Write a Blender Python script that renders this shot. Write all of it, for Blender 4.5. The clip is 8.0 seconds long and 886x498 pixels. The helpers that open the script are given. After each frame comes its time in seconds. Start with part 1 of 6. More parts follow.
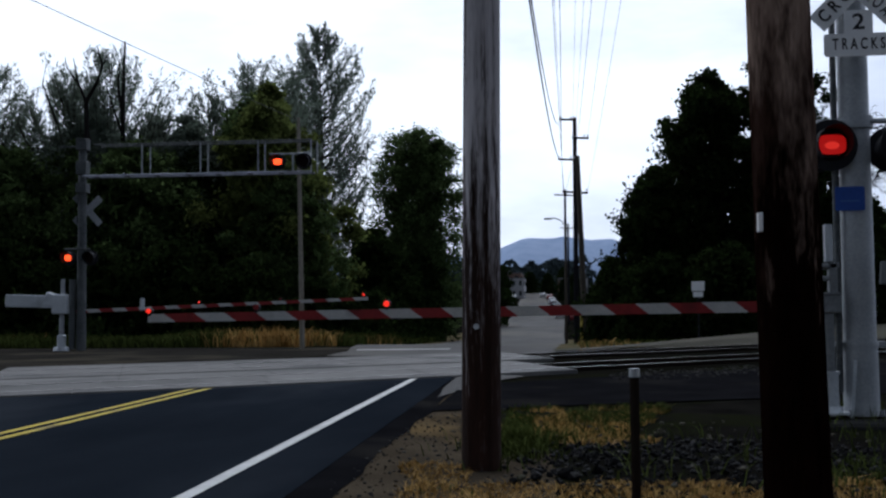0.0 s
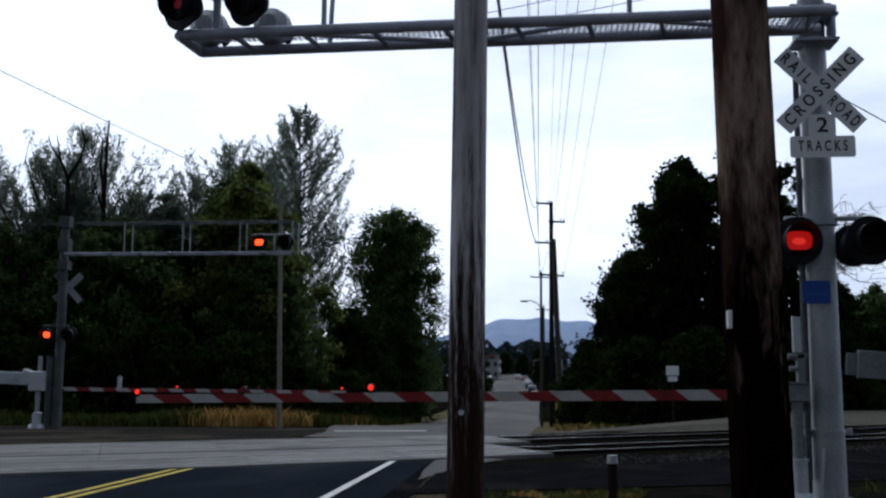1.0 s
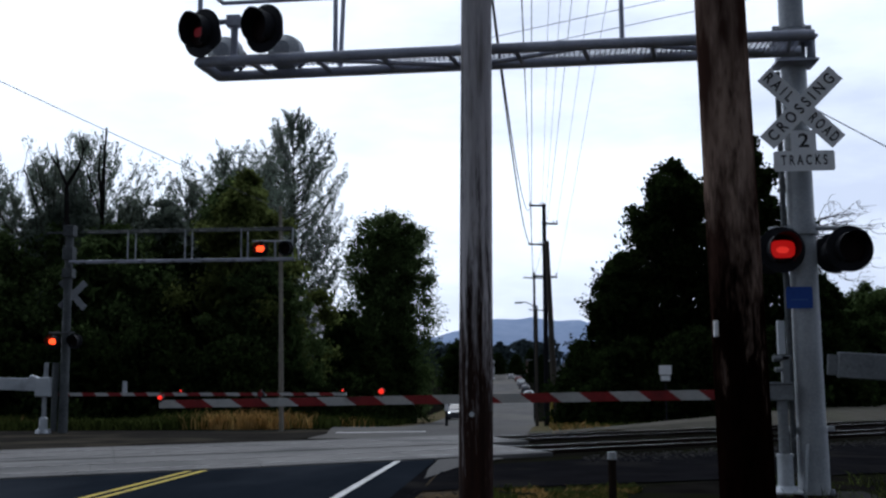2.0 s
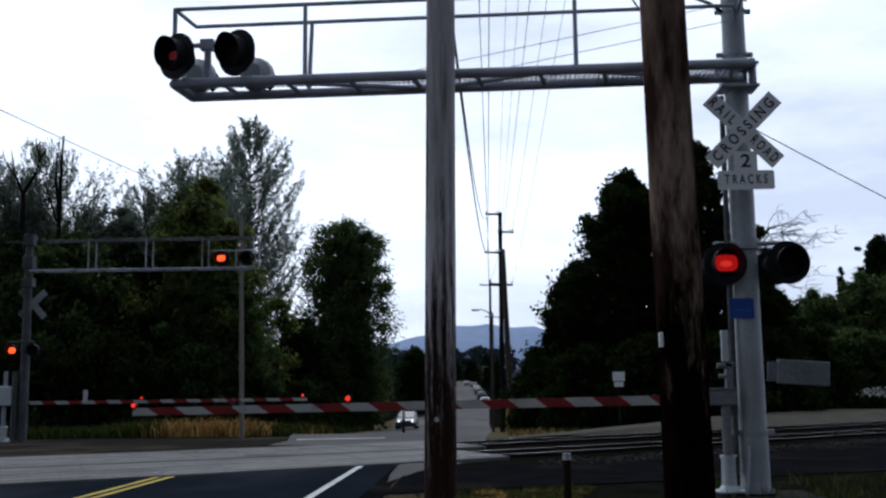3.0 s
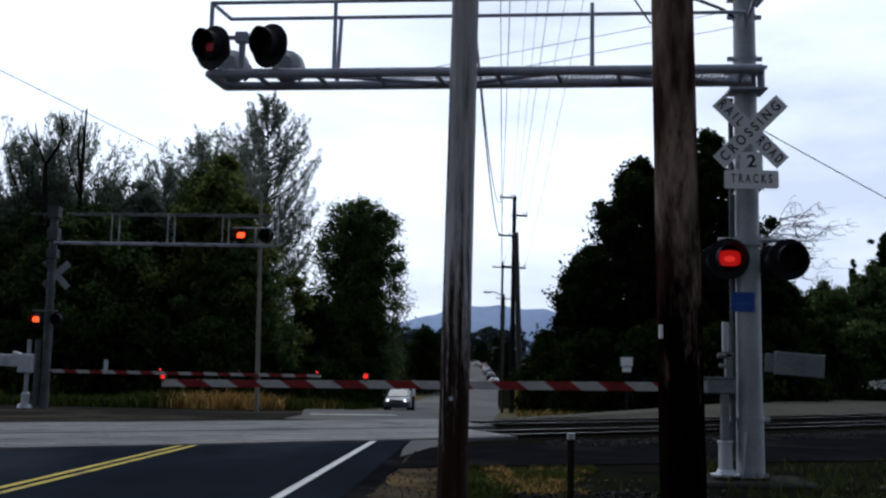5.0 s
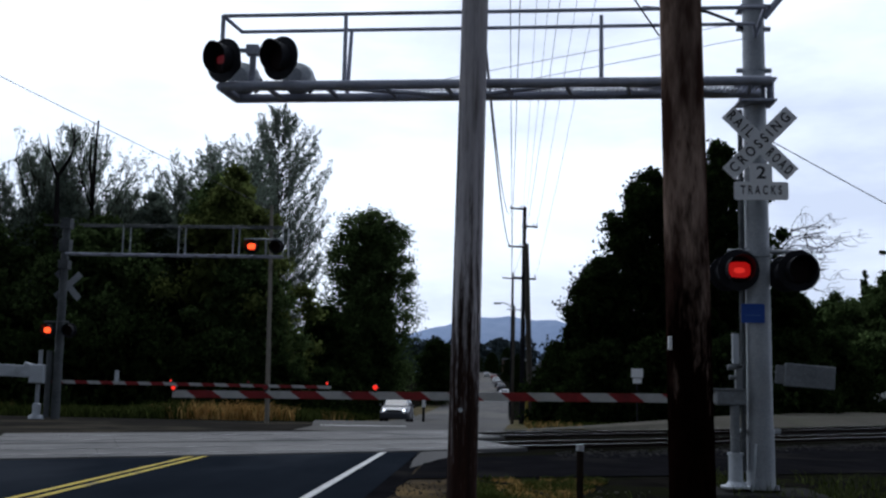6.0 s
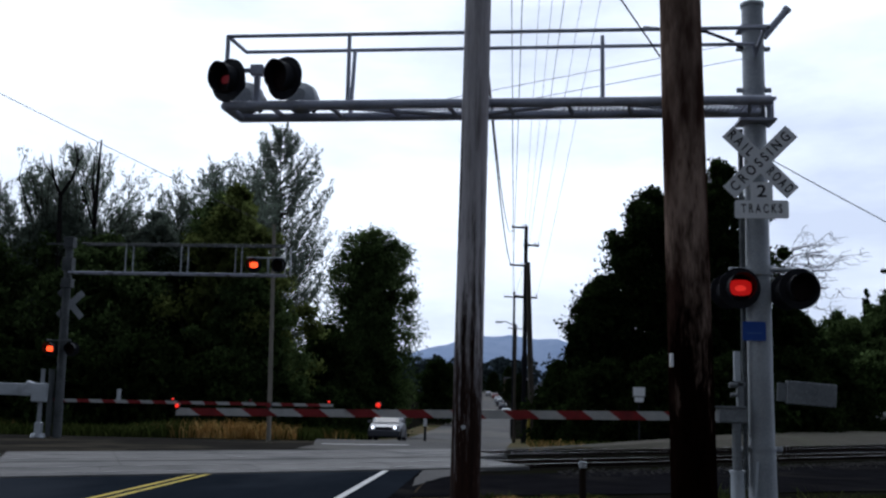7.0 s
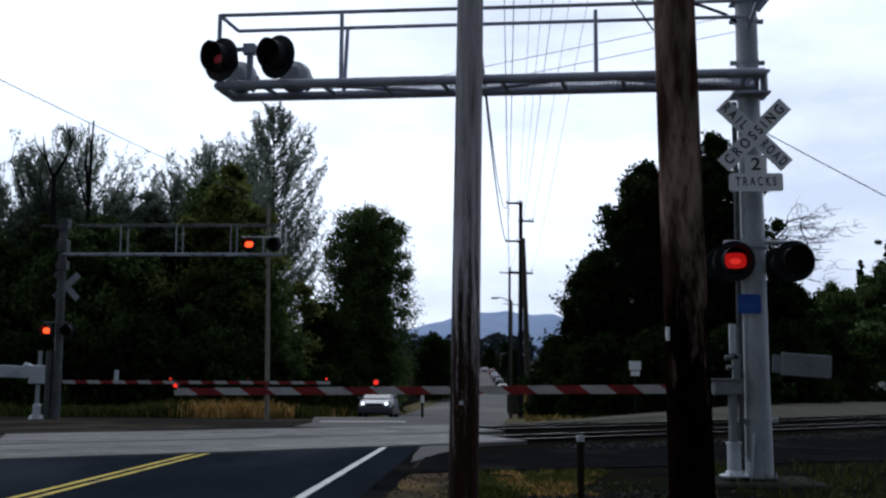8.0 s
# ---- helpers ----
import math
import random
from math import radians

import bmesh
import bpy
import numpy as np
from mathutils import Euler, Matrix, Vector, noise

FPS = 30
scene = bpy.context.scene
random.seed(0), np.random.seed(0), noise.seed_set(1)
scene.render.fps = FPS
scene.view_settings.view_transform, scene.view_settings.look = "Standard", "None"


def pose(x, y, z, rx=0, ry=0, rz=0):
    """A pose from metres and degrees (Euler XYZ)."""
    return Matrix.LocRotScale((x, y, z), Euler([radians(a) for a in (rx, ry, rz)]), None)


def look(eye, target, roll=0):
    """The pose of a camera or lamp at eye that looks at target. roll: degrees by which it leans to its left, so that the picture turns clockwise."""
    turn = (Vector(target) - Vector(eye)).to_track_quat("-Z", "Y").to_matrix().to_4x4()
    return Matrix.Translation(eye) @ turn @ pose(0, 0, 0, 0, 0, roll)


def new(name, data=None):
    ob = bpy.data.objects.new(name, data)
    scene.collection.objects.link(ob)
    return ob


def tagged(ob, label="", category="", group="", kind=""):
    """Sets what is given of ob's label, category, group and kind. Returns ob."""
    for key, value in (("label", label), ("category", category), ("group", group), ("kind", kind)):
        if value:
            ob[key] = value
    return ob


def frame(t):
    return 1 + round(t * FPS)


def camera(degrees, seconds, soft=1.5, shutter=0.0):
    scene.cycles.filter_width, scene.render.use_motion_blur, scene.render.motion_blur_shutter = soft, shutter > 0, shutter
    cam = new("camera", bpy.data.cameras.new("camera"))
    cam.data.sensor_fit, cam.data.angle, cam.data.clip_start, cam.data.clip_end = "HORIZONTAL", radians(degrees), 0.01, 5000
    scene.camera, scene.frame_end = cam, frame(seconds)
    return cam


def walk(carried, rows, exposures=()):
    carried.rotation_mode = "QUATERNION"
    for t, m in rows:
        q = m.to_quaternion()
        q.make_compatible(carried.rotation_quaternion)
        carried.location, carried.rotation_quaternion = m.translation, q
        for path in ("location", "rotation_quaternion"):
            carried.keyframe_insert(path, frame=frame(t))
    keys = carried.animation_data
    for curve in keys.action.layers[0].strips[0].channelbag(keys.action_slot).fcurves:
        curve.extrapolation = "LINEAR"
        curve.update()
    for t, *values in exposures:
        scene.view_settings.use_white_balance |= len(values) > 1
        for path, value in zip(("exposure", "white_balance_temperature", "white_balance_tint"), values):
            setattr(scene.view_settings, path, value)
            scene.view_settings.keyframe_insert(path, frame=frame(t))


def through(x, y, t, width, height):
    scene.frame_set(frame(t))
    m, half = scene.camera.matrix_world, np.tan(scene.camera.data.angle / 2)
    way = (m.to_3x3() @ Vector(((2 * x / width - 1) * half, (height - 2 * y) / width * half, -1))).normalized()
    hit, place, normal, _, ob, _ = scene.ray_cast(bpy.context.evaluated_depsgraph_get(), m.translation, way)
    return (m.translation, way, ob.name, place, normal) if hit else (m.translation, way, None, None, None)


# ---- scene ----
cam = camera(45.0, 8.0, soft=2.4)
PATH = [
    (0, (0.582, 2.751, 1.265), (0.371, 4.737, 1.371), -0.5),
    (0.3, (0.565, 2.66, 1.337), (0.354, 4.627, 1.633), 0.6),
    (0.5, (0.589, 2.568, 1.327), (0.353, 4.515, 1.719), 1.8),
    (1, (0.527, 2.295, 1.315), (0.363, 4.272, 1.569), 0.2),
    (1.5, (0.482, 1.846, 1.326), (0.31, 3.826, 1.545), -0.2),
    (2, (0.426, 1.509, 1.348), (0.277, 3.487, 1.603), -0.4),
    (2.2, (0.323, 1.156, 1.348), (0.261, 3.142, 1.572), -1.3),
    (3.3, (0.381, 0.727, 1.357), (0.319, 2.707, 1.633), -0.4),
    (3.5, (0.352, 0.59, 1.368), (0.331, 2.573, 1.628), -1.0),
    (4, (0.317, 0.248, 1.369), (0.26, 2.226, 1.657), 0.8),
    (4.2, (0.327, 0.192, 1.362), (0.238, 2.18, 1.569), 1.4),
    (5.3, (0.348, 0.088, 1.372), (0.252, 2.072, 1.606), 0.8),
    (5.5, (0.353, 0.104, 1.376), (0.248, 2.094, 1.556), 0.6),
    (6, (0.353, 0.065, 1.368), (0.243, 2.046, 1.617), 1.1),
    (6.5, (0.345, 0.006, 1.361), (0.239, 1.983, 1.647), 1.4),
    (7, (0.341, -0.02, 1.348), (0.228, 1.957, 1.632), 1.1),
    (7.5, (0.34, 0.05, 1.363), (0.237, 2.032, 1.61), 0.9),
    (8, (0.331, -0.045, 1.347), (0.228, 1.937, 1.588), 0.3),
]
walk(cam, [(t, look(eye, target, roll)) for t, eye, target, roll in PATH], [(0.0, 0.04, 5860, 10), (8.0, 0.04, 5860, 10)])

# ---- world, sun, exposure ----
world = bpy.data.worlds.new("sky")
scene.world = world
world.use_nodes = True
wn, wl = world.node_tree.nodes, world.node_tree.links
wn.clear()
w_out = wn.new("ShaderNodeOutputWorld")
w_bg = wn.new("ShaderNodeBackground")
w_sky = wn.new("ShaderNodeTexSky")
w_sky.sky_type = "NISHITA"
w_sky.sun_disc = False
w_sky.sun_elevation = radians(48)
w_sky.sun_rotation = radians(-10)
w_tc = wn.new("ShaderNodeTexCoord")
w_map = wn.new("ShaderNodeMapping")
w_map.inputs["Scale"].default_value = (1.6, 1.6, 5.0)
w_noise = wn.new("ShaderNodeTexNoise")
w_noise.inputs["Scale"].default_value = 1.7
w_noise.inputs["Detail"].default_value = 7
w_noise.inputs["Roughness"].default_value = 0.55
w_ramp = wn.new("ShaderNodeValToRGB")
w_ramp.color_ramp.elements[0].position = 0.30
w_ramp.color_ramp.elements[0].color = (0.70, 0.745, 0.86, 1)
w_ramp.color_ramp.elements[1].position = 0.56
w_ramp.color_ramp.elements[1].color = (1.10, 1.14, 1.21, 1)
w_mix = wn.new("ShaderNodeMixRGB")
w_mix.inputs["Fac"].default_value = 0.94
w_scale = wn.new("ShaderNodeMixRGB")
w_scale.blend_type = "MULTIPLY"
w_scale.inputs["Fac"].default_value = 1.0
w_scale.inputs["Color2"].default_value = (0.10, 0.10, 0.10, 1)
# the cloud deck: bright towards the horizon, heavier overhead
w_sep = wn.new("ShaderNodeSeparateXYZ")
w_hi = wn.new("ShaderNodeMapRange")
w_hi.inputs["From Min"].default_value = 0.33
w_hi.inputs["From Max"].default_value = 0.80
w_hi.inputs["To Min"].default_value = 1.0
w_hi.inputs["To Max"].default_value = 0.62
w_deck = wn.new("ShaderNodeMixRGB")
w_deck.blend_type = "MULTIPLY"
w_deck.inputs["Fac"].default_value = 1.0
w_ahead = wn.new("ShaderNodeMapRange")
w_ahead.interpolation_type = "SMOOTHSTEP"
w_ahead.inputs["From Min"].default_value = -0.75
w_ahead.inputs["From Max"].default_value = 0.70
w_ahead.inputs["To Min"].default_value = 0.10
w_ahead.inputs["To Max"].default_value = 1.06
w_prod = wn.new("ShaderNodeMath")
w_prod.operation = "MULTIPLY"
w_tint = wn.new("ShaderNodeMixRGB")
w_tint.inputs["Color2"].default_value = (1.0, 1.0, 1.0, 1)
w_tint.inputs["Color1"].default_value = (0.075, 0.08, 0.088, 1)
wl.new(w_sep.outputs["Y"], w_ahead.inputs["Value"])
wl.new(w_hi.outputs[0], w_prod.inputs[0])
wl.new(w_ahead.outputs[0], w_prod.inputs[1])
wl.new(w_prod.outputs[0], w_tint.inputs["Fac"])
wl.new(w_tint.outputs[0], w_deck.inputs["Color2"])
wl.new(w_tc.outputs["Generated"], w_map.inputs["Vector"])
wl.new(w_tc.outputs["Generated"], w_sep.inputs[0])
wl.new(w_sep.outputs["Z"], w_hi.inputs["Value"])
wl.new(w_map.outputs[0], w_noise.inputs["Vector"])
# a greyer bank of cloud lies low to the east
w_low = wn.new("ShaderNodeMath")
w_low.operation = "MULTIPLY_ADD"
w_low.inputs[1].default_value = -0.8
wl.new(w_sep.outputs["Z"], w_low.inputs[0])
wl.new(w_sep.outputs["X"], w_low.inputs[2])
w_bank = wn.new("ShaderNodeMapRange")
w_bank.interpolation_type = "SMOOTHSTEP"
w_bank.inputs["From Min"].default_value = -0.16
w_bank.inputs["From Max"].default_value = 0.26
w_bank.inputs["To Min"].default_value = 0.05
w_bank.inputs["To Max"].default_value = -0.17
wl.new(w_low.outputs[0], w_bank.inputs["Value"])
w_cloud = wn.new("ShaderNodeMath")
wl.new(w_noise.outputs["Fac"], w_cloud.inputs[0])
wl.new(w_bank.outputs[0], w_cloud.inputs[1])
wl.new(w_cloud.outputs[0], w_ramp.inputs["Fac"])
wl.new(w_ramp.outputs["Color"], w_deck.inputs["Color1"])
wl.new(w_sky.outputs[0], w_scale.inputs["Color1"])
wl.new(w_scale.outputs[0], w_mix.inputs["Color1"])
wl.new(w_deck.outputs[0], w_mix.inputs["Color2"])
wl.new(w_mix.outputs[0], w_bg.inputs["Color"])
w_bg.inputs["Strength"].default_value = 1.0
wl.new(w_bg.outputs[0], w_out.inputs["Surface"])

sun_data = bpy.data.lights.new("sun", "SUN")
sun_data.energy, sun_data.angle, sun_data.color = 0.8, radians(40), (1.0, 0.97, 0.93)
sun = new("sun", sun_data)
sun.matrix_world = look((-12, 80, 75), (0, 10, 0))


# ---- materials ----
def mat(name, dark, light, rough=0.8, scale=6.0, fine=60.0, bump=0.15, metal=0.0, stretch=(1, 1, 1), blot=0.5,
        spread=0.0, island=0.0, spec=0.3, stain=None, stain_at=0.6, tar=None, tar_z=(1.0, 4.0), tar_streak=0.75, through=0.0):
    """A surface with colour variation at two scales, fine relief, and stains of a second colour."""
    m = bpy.data.materials.new(name)
    m.use_nodes = True
    n, l = m.node_tree.nodes, m.node_tree.links
    b = n["Principled BSDF"]
    tc = n.new("ShaderNodeTexCoord")
    mp = n.new("ShaderNodeMapping")
    mp.inputs["Scale"].default_value = stretch
    l.new(tc.outputs["Object"], mp.inputs["Vector"])
    big, small = n.new("ShaderNodeTexNoise"), n.new("ShaderNodeTexNoise")
    for t, s, d in ((big, scale, 4), (small, fine, 3)):
        t.inputs["Scale"].default_value, t.inputs["Detail"].default_value = s, d
        l.new(mp.outputs[0], t.inputs["Vector"])
    add = n.new("ShaderNodeMix")
    add.data_type = "FLOAT"
    add.inputs[0].default_value = 1 - blot
    l.new(big.outputs["Fac"], add.inputs[2])
    l.new(small.outputs["Fac"], add.inputs[3])
    ramp = n.new("ShaderNodeValToRGB")
    ramp.color_ramp.elements[0].position, ramp.color_ramp.elements[1].position = 0.32, 0.68
    ramp.color_ramp.elements[0].color, ramp.color_ramp.elements[1].color = (*dark, 1), (*light, 1)
    l.new(add.outputs[0], ramp.inputs["Fac"])
    col = ramp.outputs["Color"]
    if stain:
        st = n.new("ShaderNodeTexNoise")
        st.inputs["Scale"].default_value, st.inputs["Detail"].default_value = scale * 0.37, 6
        l.new(mp.outputs[0], st.inputs["Vector"])
        sr = n.new("ShaderNodeMapRange")
        sr.inputs["From Min"].default_value, sr.inputs["From Max"].default_value = stain_at - 0.08, stain_at + 0.08
        l.new(st.outputs["Fac"], sr.inputs["Value"])
        mx = n.new("ShaderNodeMixRGB")
        mx.inputs["Color2"].default_value = (*stain, 1)
        l.new(sr.outputs[0], mx.inputs["Fac"])
        l.new(col, mx.inputs["Color1"])
        col = mx.outputs["Color"]
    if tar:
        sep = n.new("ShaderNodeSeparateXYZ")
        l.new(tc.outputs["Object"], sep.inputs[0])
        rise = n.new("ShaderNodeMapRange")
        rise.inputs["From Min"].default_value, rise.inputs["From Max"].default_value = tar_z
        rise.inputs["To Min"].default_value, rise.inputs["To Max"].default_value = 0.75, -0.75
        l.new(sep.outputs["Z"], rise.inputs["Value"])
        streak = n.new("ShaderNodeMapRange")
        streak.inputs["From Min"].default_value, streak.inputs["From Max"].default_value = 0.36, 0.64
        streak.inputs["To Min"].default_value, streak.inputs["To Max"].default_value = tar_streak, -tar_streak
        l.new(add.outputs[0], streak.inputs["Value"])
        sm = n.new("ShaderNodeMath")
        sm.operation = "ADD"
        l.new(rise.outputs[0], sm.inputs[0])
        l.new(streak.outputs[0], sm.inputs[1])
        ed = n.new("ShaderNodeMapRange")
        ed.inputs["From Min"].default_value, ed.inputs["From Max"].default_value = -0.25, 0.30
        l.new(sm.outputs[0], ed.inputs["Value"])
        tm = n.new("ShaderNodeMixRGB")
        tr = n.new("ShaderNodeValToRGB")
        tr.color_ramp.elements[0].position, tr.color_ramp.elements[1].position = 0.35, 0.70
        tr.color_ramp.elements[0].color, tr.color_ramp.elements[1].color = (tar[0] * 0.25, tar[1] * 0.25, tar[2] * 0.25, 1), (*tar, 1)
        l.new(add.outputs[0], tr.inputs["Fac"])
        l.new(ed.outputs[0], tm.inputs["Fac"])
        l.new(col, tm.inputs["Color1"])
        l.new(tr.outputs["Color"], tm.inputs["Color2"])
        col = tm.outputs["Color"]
    if spread or island:
        info = n.new("ShaderNodeNewGeometry" if island else "ShaderNodeObjectInfo")
        hsv = n.new("ShaderNodeHueSaturation")
        mr = n.new("ShaderNodeMapRange")
        amt = island or spread
        mr.inputs["To Min"].default_value, mr.inputs["To Max"].default_value = 1 - amt, 1 + amt
        l.new(info.outputs["Random Per Island" if island else "Random"], mr.inputs["Value"])
        l.new(mr.outputs[0], hsv.inputs["Value"])
        l.new(col, hsv.inputs["Color"])
        col = hsv.outputs["Color"]
    l.new(col, b.inputs["Base Color"])
    b.inputs["Roughness"].default_value, b.inputs["Metallic"].default_value = rough, metal
    b.inputs["Specular IOR Level"].default_value = spec
    if bump:
        bp = n.new("ShaderNodeBump")
        bp.inputs["Strength"].default_value, bp.inputs["Distance"].default_value = bump, 0.02
        l.new(add.outputs[0], bp.inputs["Height"])
        l.new(bp.outputs[0], b.inputs["Normal"])
    if through:
        lit = n.new("ShaderNodeBsdfTranslucent")
        l.new(col, lit.inputs["Color"])
        mixed = n.new("ShaderNodeMixShader")
        mixed.inputs[0].default_value = through
        l.new(b.outputs[0], mixed.inputs[1])
        l.new(lit.outputs[0], mixed.inputs[2])
        l.new(mixed.outputs[0], n["Material Output"].inputs["Surface"])
    return m


def glow(name, color, strength):
    m = bpy.data.materials.new(name)
    m.use_nodes = True
    b = m.node_tree.nodes["Principled BSDF"]
    b.inputs["Base Color"].default_value = (0.02, 0.0, 0.0, 1)
    b.inputs["Emission Color"].default_value = (*color, 1)
    b.inputs["Emission Strength"].default_value = strength
    return m


ASPHALT = mat("asphalt", (0.009, 0.012, 0.0165), (0.021, 0.026, 0.034), 0.95, 0.9, 140, 0.4, stretch=(1, 0.35, 1), stain=(0.029, 0.034, 0.042), stain_at=0.57, spec=0.0)
OLD_ASPHALT = mat("worn_asphalt", (0.055, 0.053, 0.052), (0.125, 0.121, 0.117), 0.9, 0.35, 40, 0.4, stretch=(1, 0.25, 1), stain=(0.135, 0.125, 0.108), stain_at=0.56, spec=0.1)
PATH_ASPHALT = mat("path_asphalt", (0.005, 0.005, 0.006), (0.014, 0.014, 0.016), 0.95, 1.5, 110, 0.5, stain=(0.022, 0.021, 0.020), stain_at=0.62, spec=0.0)
CONCRETE = mat("crossing_concrete", (0.11, 0.108, 0.103), (0.205, 0.20, 0.193), 0.85, 0.9, 50, 0.2, stain=(0.085, 0.085, 0.085), stain_at=0.60, spread=0.06, spec=0.15)
PAD = mat("pad_concrete", (0.02, 0.02, 0.02), (0.05, 0.05, 0.047), 0.95, 3, 40, 0.4, spec=0.0)
WHITE_PAINT = mat("road_white", (0.48, 0.48, 0.47), (0.70, 0.70, 0.68), 0.7, 3, 70, 0.2, stain=(0.30, 0.30, 0.30), stain_at=0.66)
YELLOW_PAINT = mat("road_yellow", (0.42, 0.31, 0.008), (0.62, 0.48, 0.02), 0.7, 3, 70, 0.2, stain=(0.16, 0.12, 0.03), stain_at=0.64)
DIRT = mat("verge_dirt", (0.026, 0.021, 0.015), (0.100, 0.080, 0.056), 0.95, 1.3, 60, 1.0, stain=(0.15, 0.105, 0.052), stain_at=0.60, spec=0.0)
CINDER = mat("cinder_ground", (0.003, 0.003, 0.003), (0.016, 0.015, 0.013), 0.95, 1.6, 40, 0.9, stain=(0.012, 0.014, 0.006), stain_at=0.55, spec=0.0)
APRON = mat("apron_gravel", (0.014, 0.013, 0.012), (0.040, 0.037, 0.032), 0.95, 0.6, 30, 0.5, stain=(0.075, 0.066, 0.050), stain_at=0.6, spec=0.0)
FLANGE = mat("flangeway_filler", (0.10, 0.098, 0.094), (0.18, 0.176, 0.17), 0.9, 0.8, 40, 0.2, stain=(0.07, 0.07, 0.07), stain_at=0.6, spec=0.1)
FIELD = mat("ground_earth", (0.004, 0.004, 0.003), (0.013, 0.013, 0.010), 0.95, 0.3, 20, 0.6, spec=0.0)
CHIPS = mat("dull_gravel", (0.03, 0.029, 0.027), (0.075, 0.072, 0.068), 0.95, 2, 50, 0.5, island=0.5, spec=0.0)
TAN_DIRT = mat("tan_dirt", (0.07, 0.058, 0.036), (0.17, 0.14, 0.085), 0.95, 0.5, 20, 0.6, stain=(0.055, 0.06, 0.025), stain_at=0.56, spec=0.0)
GRAVEL_LANE = mat("gravel_lane", (0.042, 0.039, 0.029), (0.100, 0.092, 0.070), 0.95, 0.5, 50, 0.6, stain=(0.060, 0.066, 0.036), spec=0.1)
BALLAST = mat("ballast_stone", (0.004, 0.004, 0.004), (0.014, 0.013, 0.013), 0.95, 2, 30, 0.6, island=0.5, spec=0.0)
ROCK = mat("dark_rock", (0.002, 0.002, 0.0025), (0.016, 0.016, 0.018), 0.8, 4, 30, 0.9, island=0.8, spec=0.12)
RAIL_STEEL = mat("rail_steel", (0.012, 0.009, 0.007), (0.022, 0.017, 0.014), 0.85, 6, 60, 0.3, spec=0.0)
RAIL_TOP = mat("polished_rail", (0.36, 0.36, 0.37), (0.52, 0.52, 0.53), 0.35, 3, 30, 0.05, metal=1.0)
TIE = mat("tie_wood", (0.004, 0.003, 0.003), (0.010, 0.008, 0.007), 0.95, 3, 40, 0.5, spread=0.3, spec=0.0)
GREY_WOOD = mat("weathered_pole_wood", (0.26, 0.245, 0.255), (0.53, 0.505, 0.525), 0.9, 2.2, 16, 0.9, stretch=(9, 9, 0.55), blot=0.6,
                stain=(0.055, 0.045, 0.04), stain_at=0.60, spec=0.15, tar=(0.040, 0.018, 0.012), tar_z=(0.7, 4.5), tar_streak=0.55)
PLAIN_WOOD = mat("grey_brown_pole_wood", (0.05, 0.043, 0.035), (0.12, 0.105, 0.088), 0.9, 2, 16, 0.5, stretch=(6, 6, 0.6), spec=0.1)
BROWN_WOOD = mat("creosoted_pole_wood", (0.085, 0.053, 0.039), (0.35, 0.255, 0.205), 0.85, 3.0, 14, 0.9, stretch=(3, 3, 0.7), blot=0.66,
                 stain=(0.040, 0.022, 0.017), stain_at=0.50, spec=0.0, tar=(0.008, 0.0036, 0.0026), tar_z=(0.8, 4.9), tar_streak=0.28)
GALV = mat("galvanised_steel", (0.26, 0.28, 0.30), (0.40, 0.42, 0.44), 0.55, 2.5, 35, 0.06, metal=0.25, stain=(0.20, 0.215, 0.23), stain_at=0.63)
# glare over the high steelwork is put into this paler, bluer colour
GALV_VEILED = mat("veiled_galvanised", (0.32, 0.34, 0.42), (0.48, 0.50, 0.58), 0.6, 3, 35, 0.1, metal=0.1, stain=(0.24, 0.25, 0.30), stain_at=0.62)
GALV_DULL = mat("dull_galvanised", (0.12, 0.13, 0.14), (0.24, 0.255, 0.265), 0.6, 3, 30, 0.1, metal=0.2, stain=(0.09, 0.10, 0.11), stain_at=0.58)
GALV_FAR = mat("dull_grey_steel", (0.030, 0.036, 0.040), (0.125, 0.135, 0.14), 0.7, 2, 20, 0.1, stain=(0.05, 0.055, 0.06), stain_at=0.6)
ALU = mat("aluminium_paint", (0.40, 0.43, 0.46), (0.58, 0.61, 0.64), 0.45, 3, 30, 0.08, metal=0.4, stain=(0.25, 0.26, 0.28), stain_at=0.64)
BLACK = mat("signal_black", (0.010, 0.010, 0.013), (0.020, 0.021, 0.026), 0.7, 5, 40, 0.1, spec=0.15)
LENS = mat("dark_red_lens", (0.006, 0.001, 0.001), (0.012, 0.003, 0.003), 0.6, 8, 60, 0.1, spec=0.15)
SIGN_WHITE = mat("sign_white", (0.78, 0.79, 0.80), (0.88, 0.89, 0.90), 0.5, 4, 40, 0.03, stain=(0.66, 0.66, 0.66), stain_at=0.68)
SIGN_BLACK = mat("sign_black", (0.012, 0.012, 0.014), (0.02, 0.02, 0.024), 0.5, 6, 30, 0.0)
SIGN_BLUE = mat("sign_blue", (0.012, 0.055, 0.27), (0.02, 0.075, 0.34), 0.45, 6, 30, 0.0)
SIGN_BLUE_PALE = mat("sign_blue_pale", (0.05, 0.12, 0.34), (0.07, 0.15, 0.40), 0.45, 6, 30, 0.0)
STRIPE_RED = mat("stripe_red", (0.17, 0.010, 0.012), (0.27, 0.018, 0.018), 0.5, 5, 40, 0.05, stain=(0.11, 0.008, 0.010), stain_at=0.62)
STRIPE_WHITE = mat("stripe_white", (0.38, 0.38, 0.37), (0.52, 0.52, 0.50), 0.45, 5, 40, 0.05, stain=(0.26, 0.26, 0.25), stain_at=0.64)
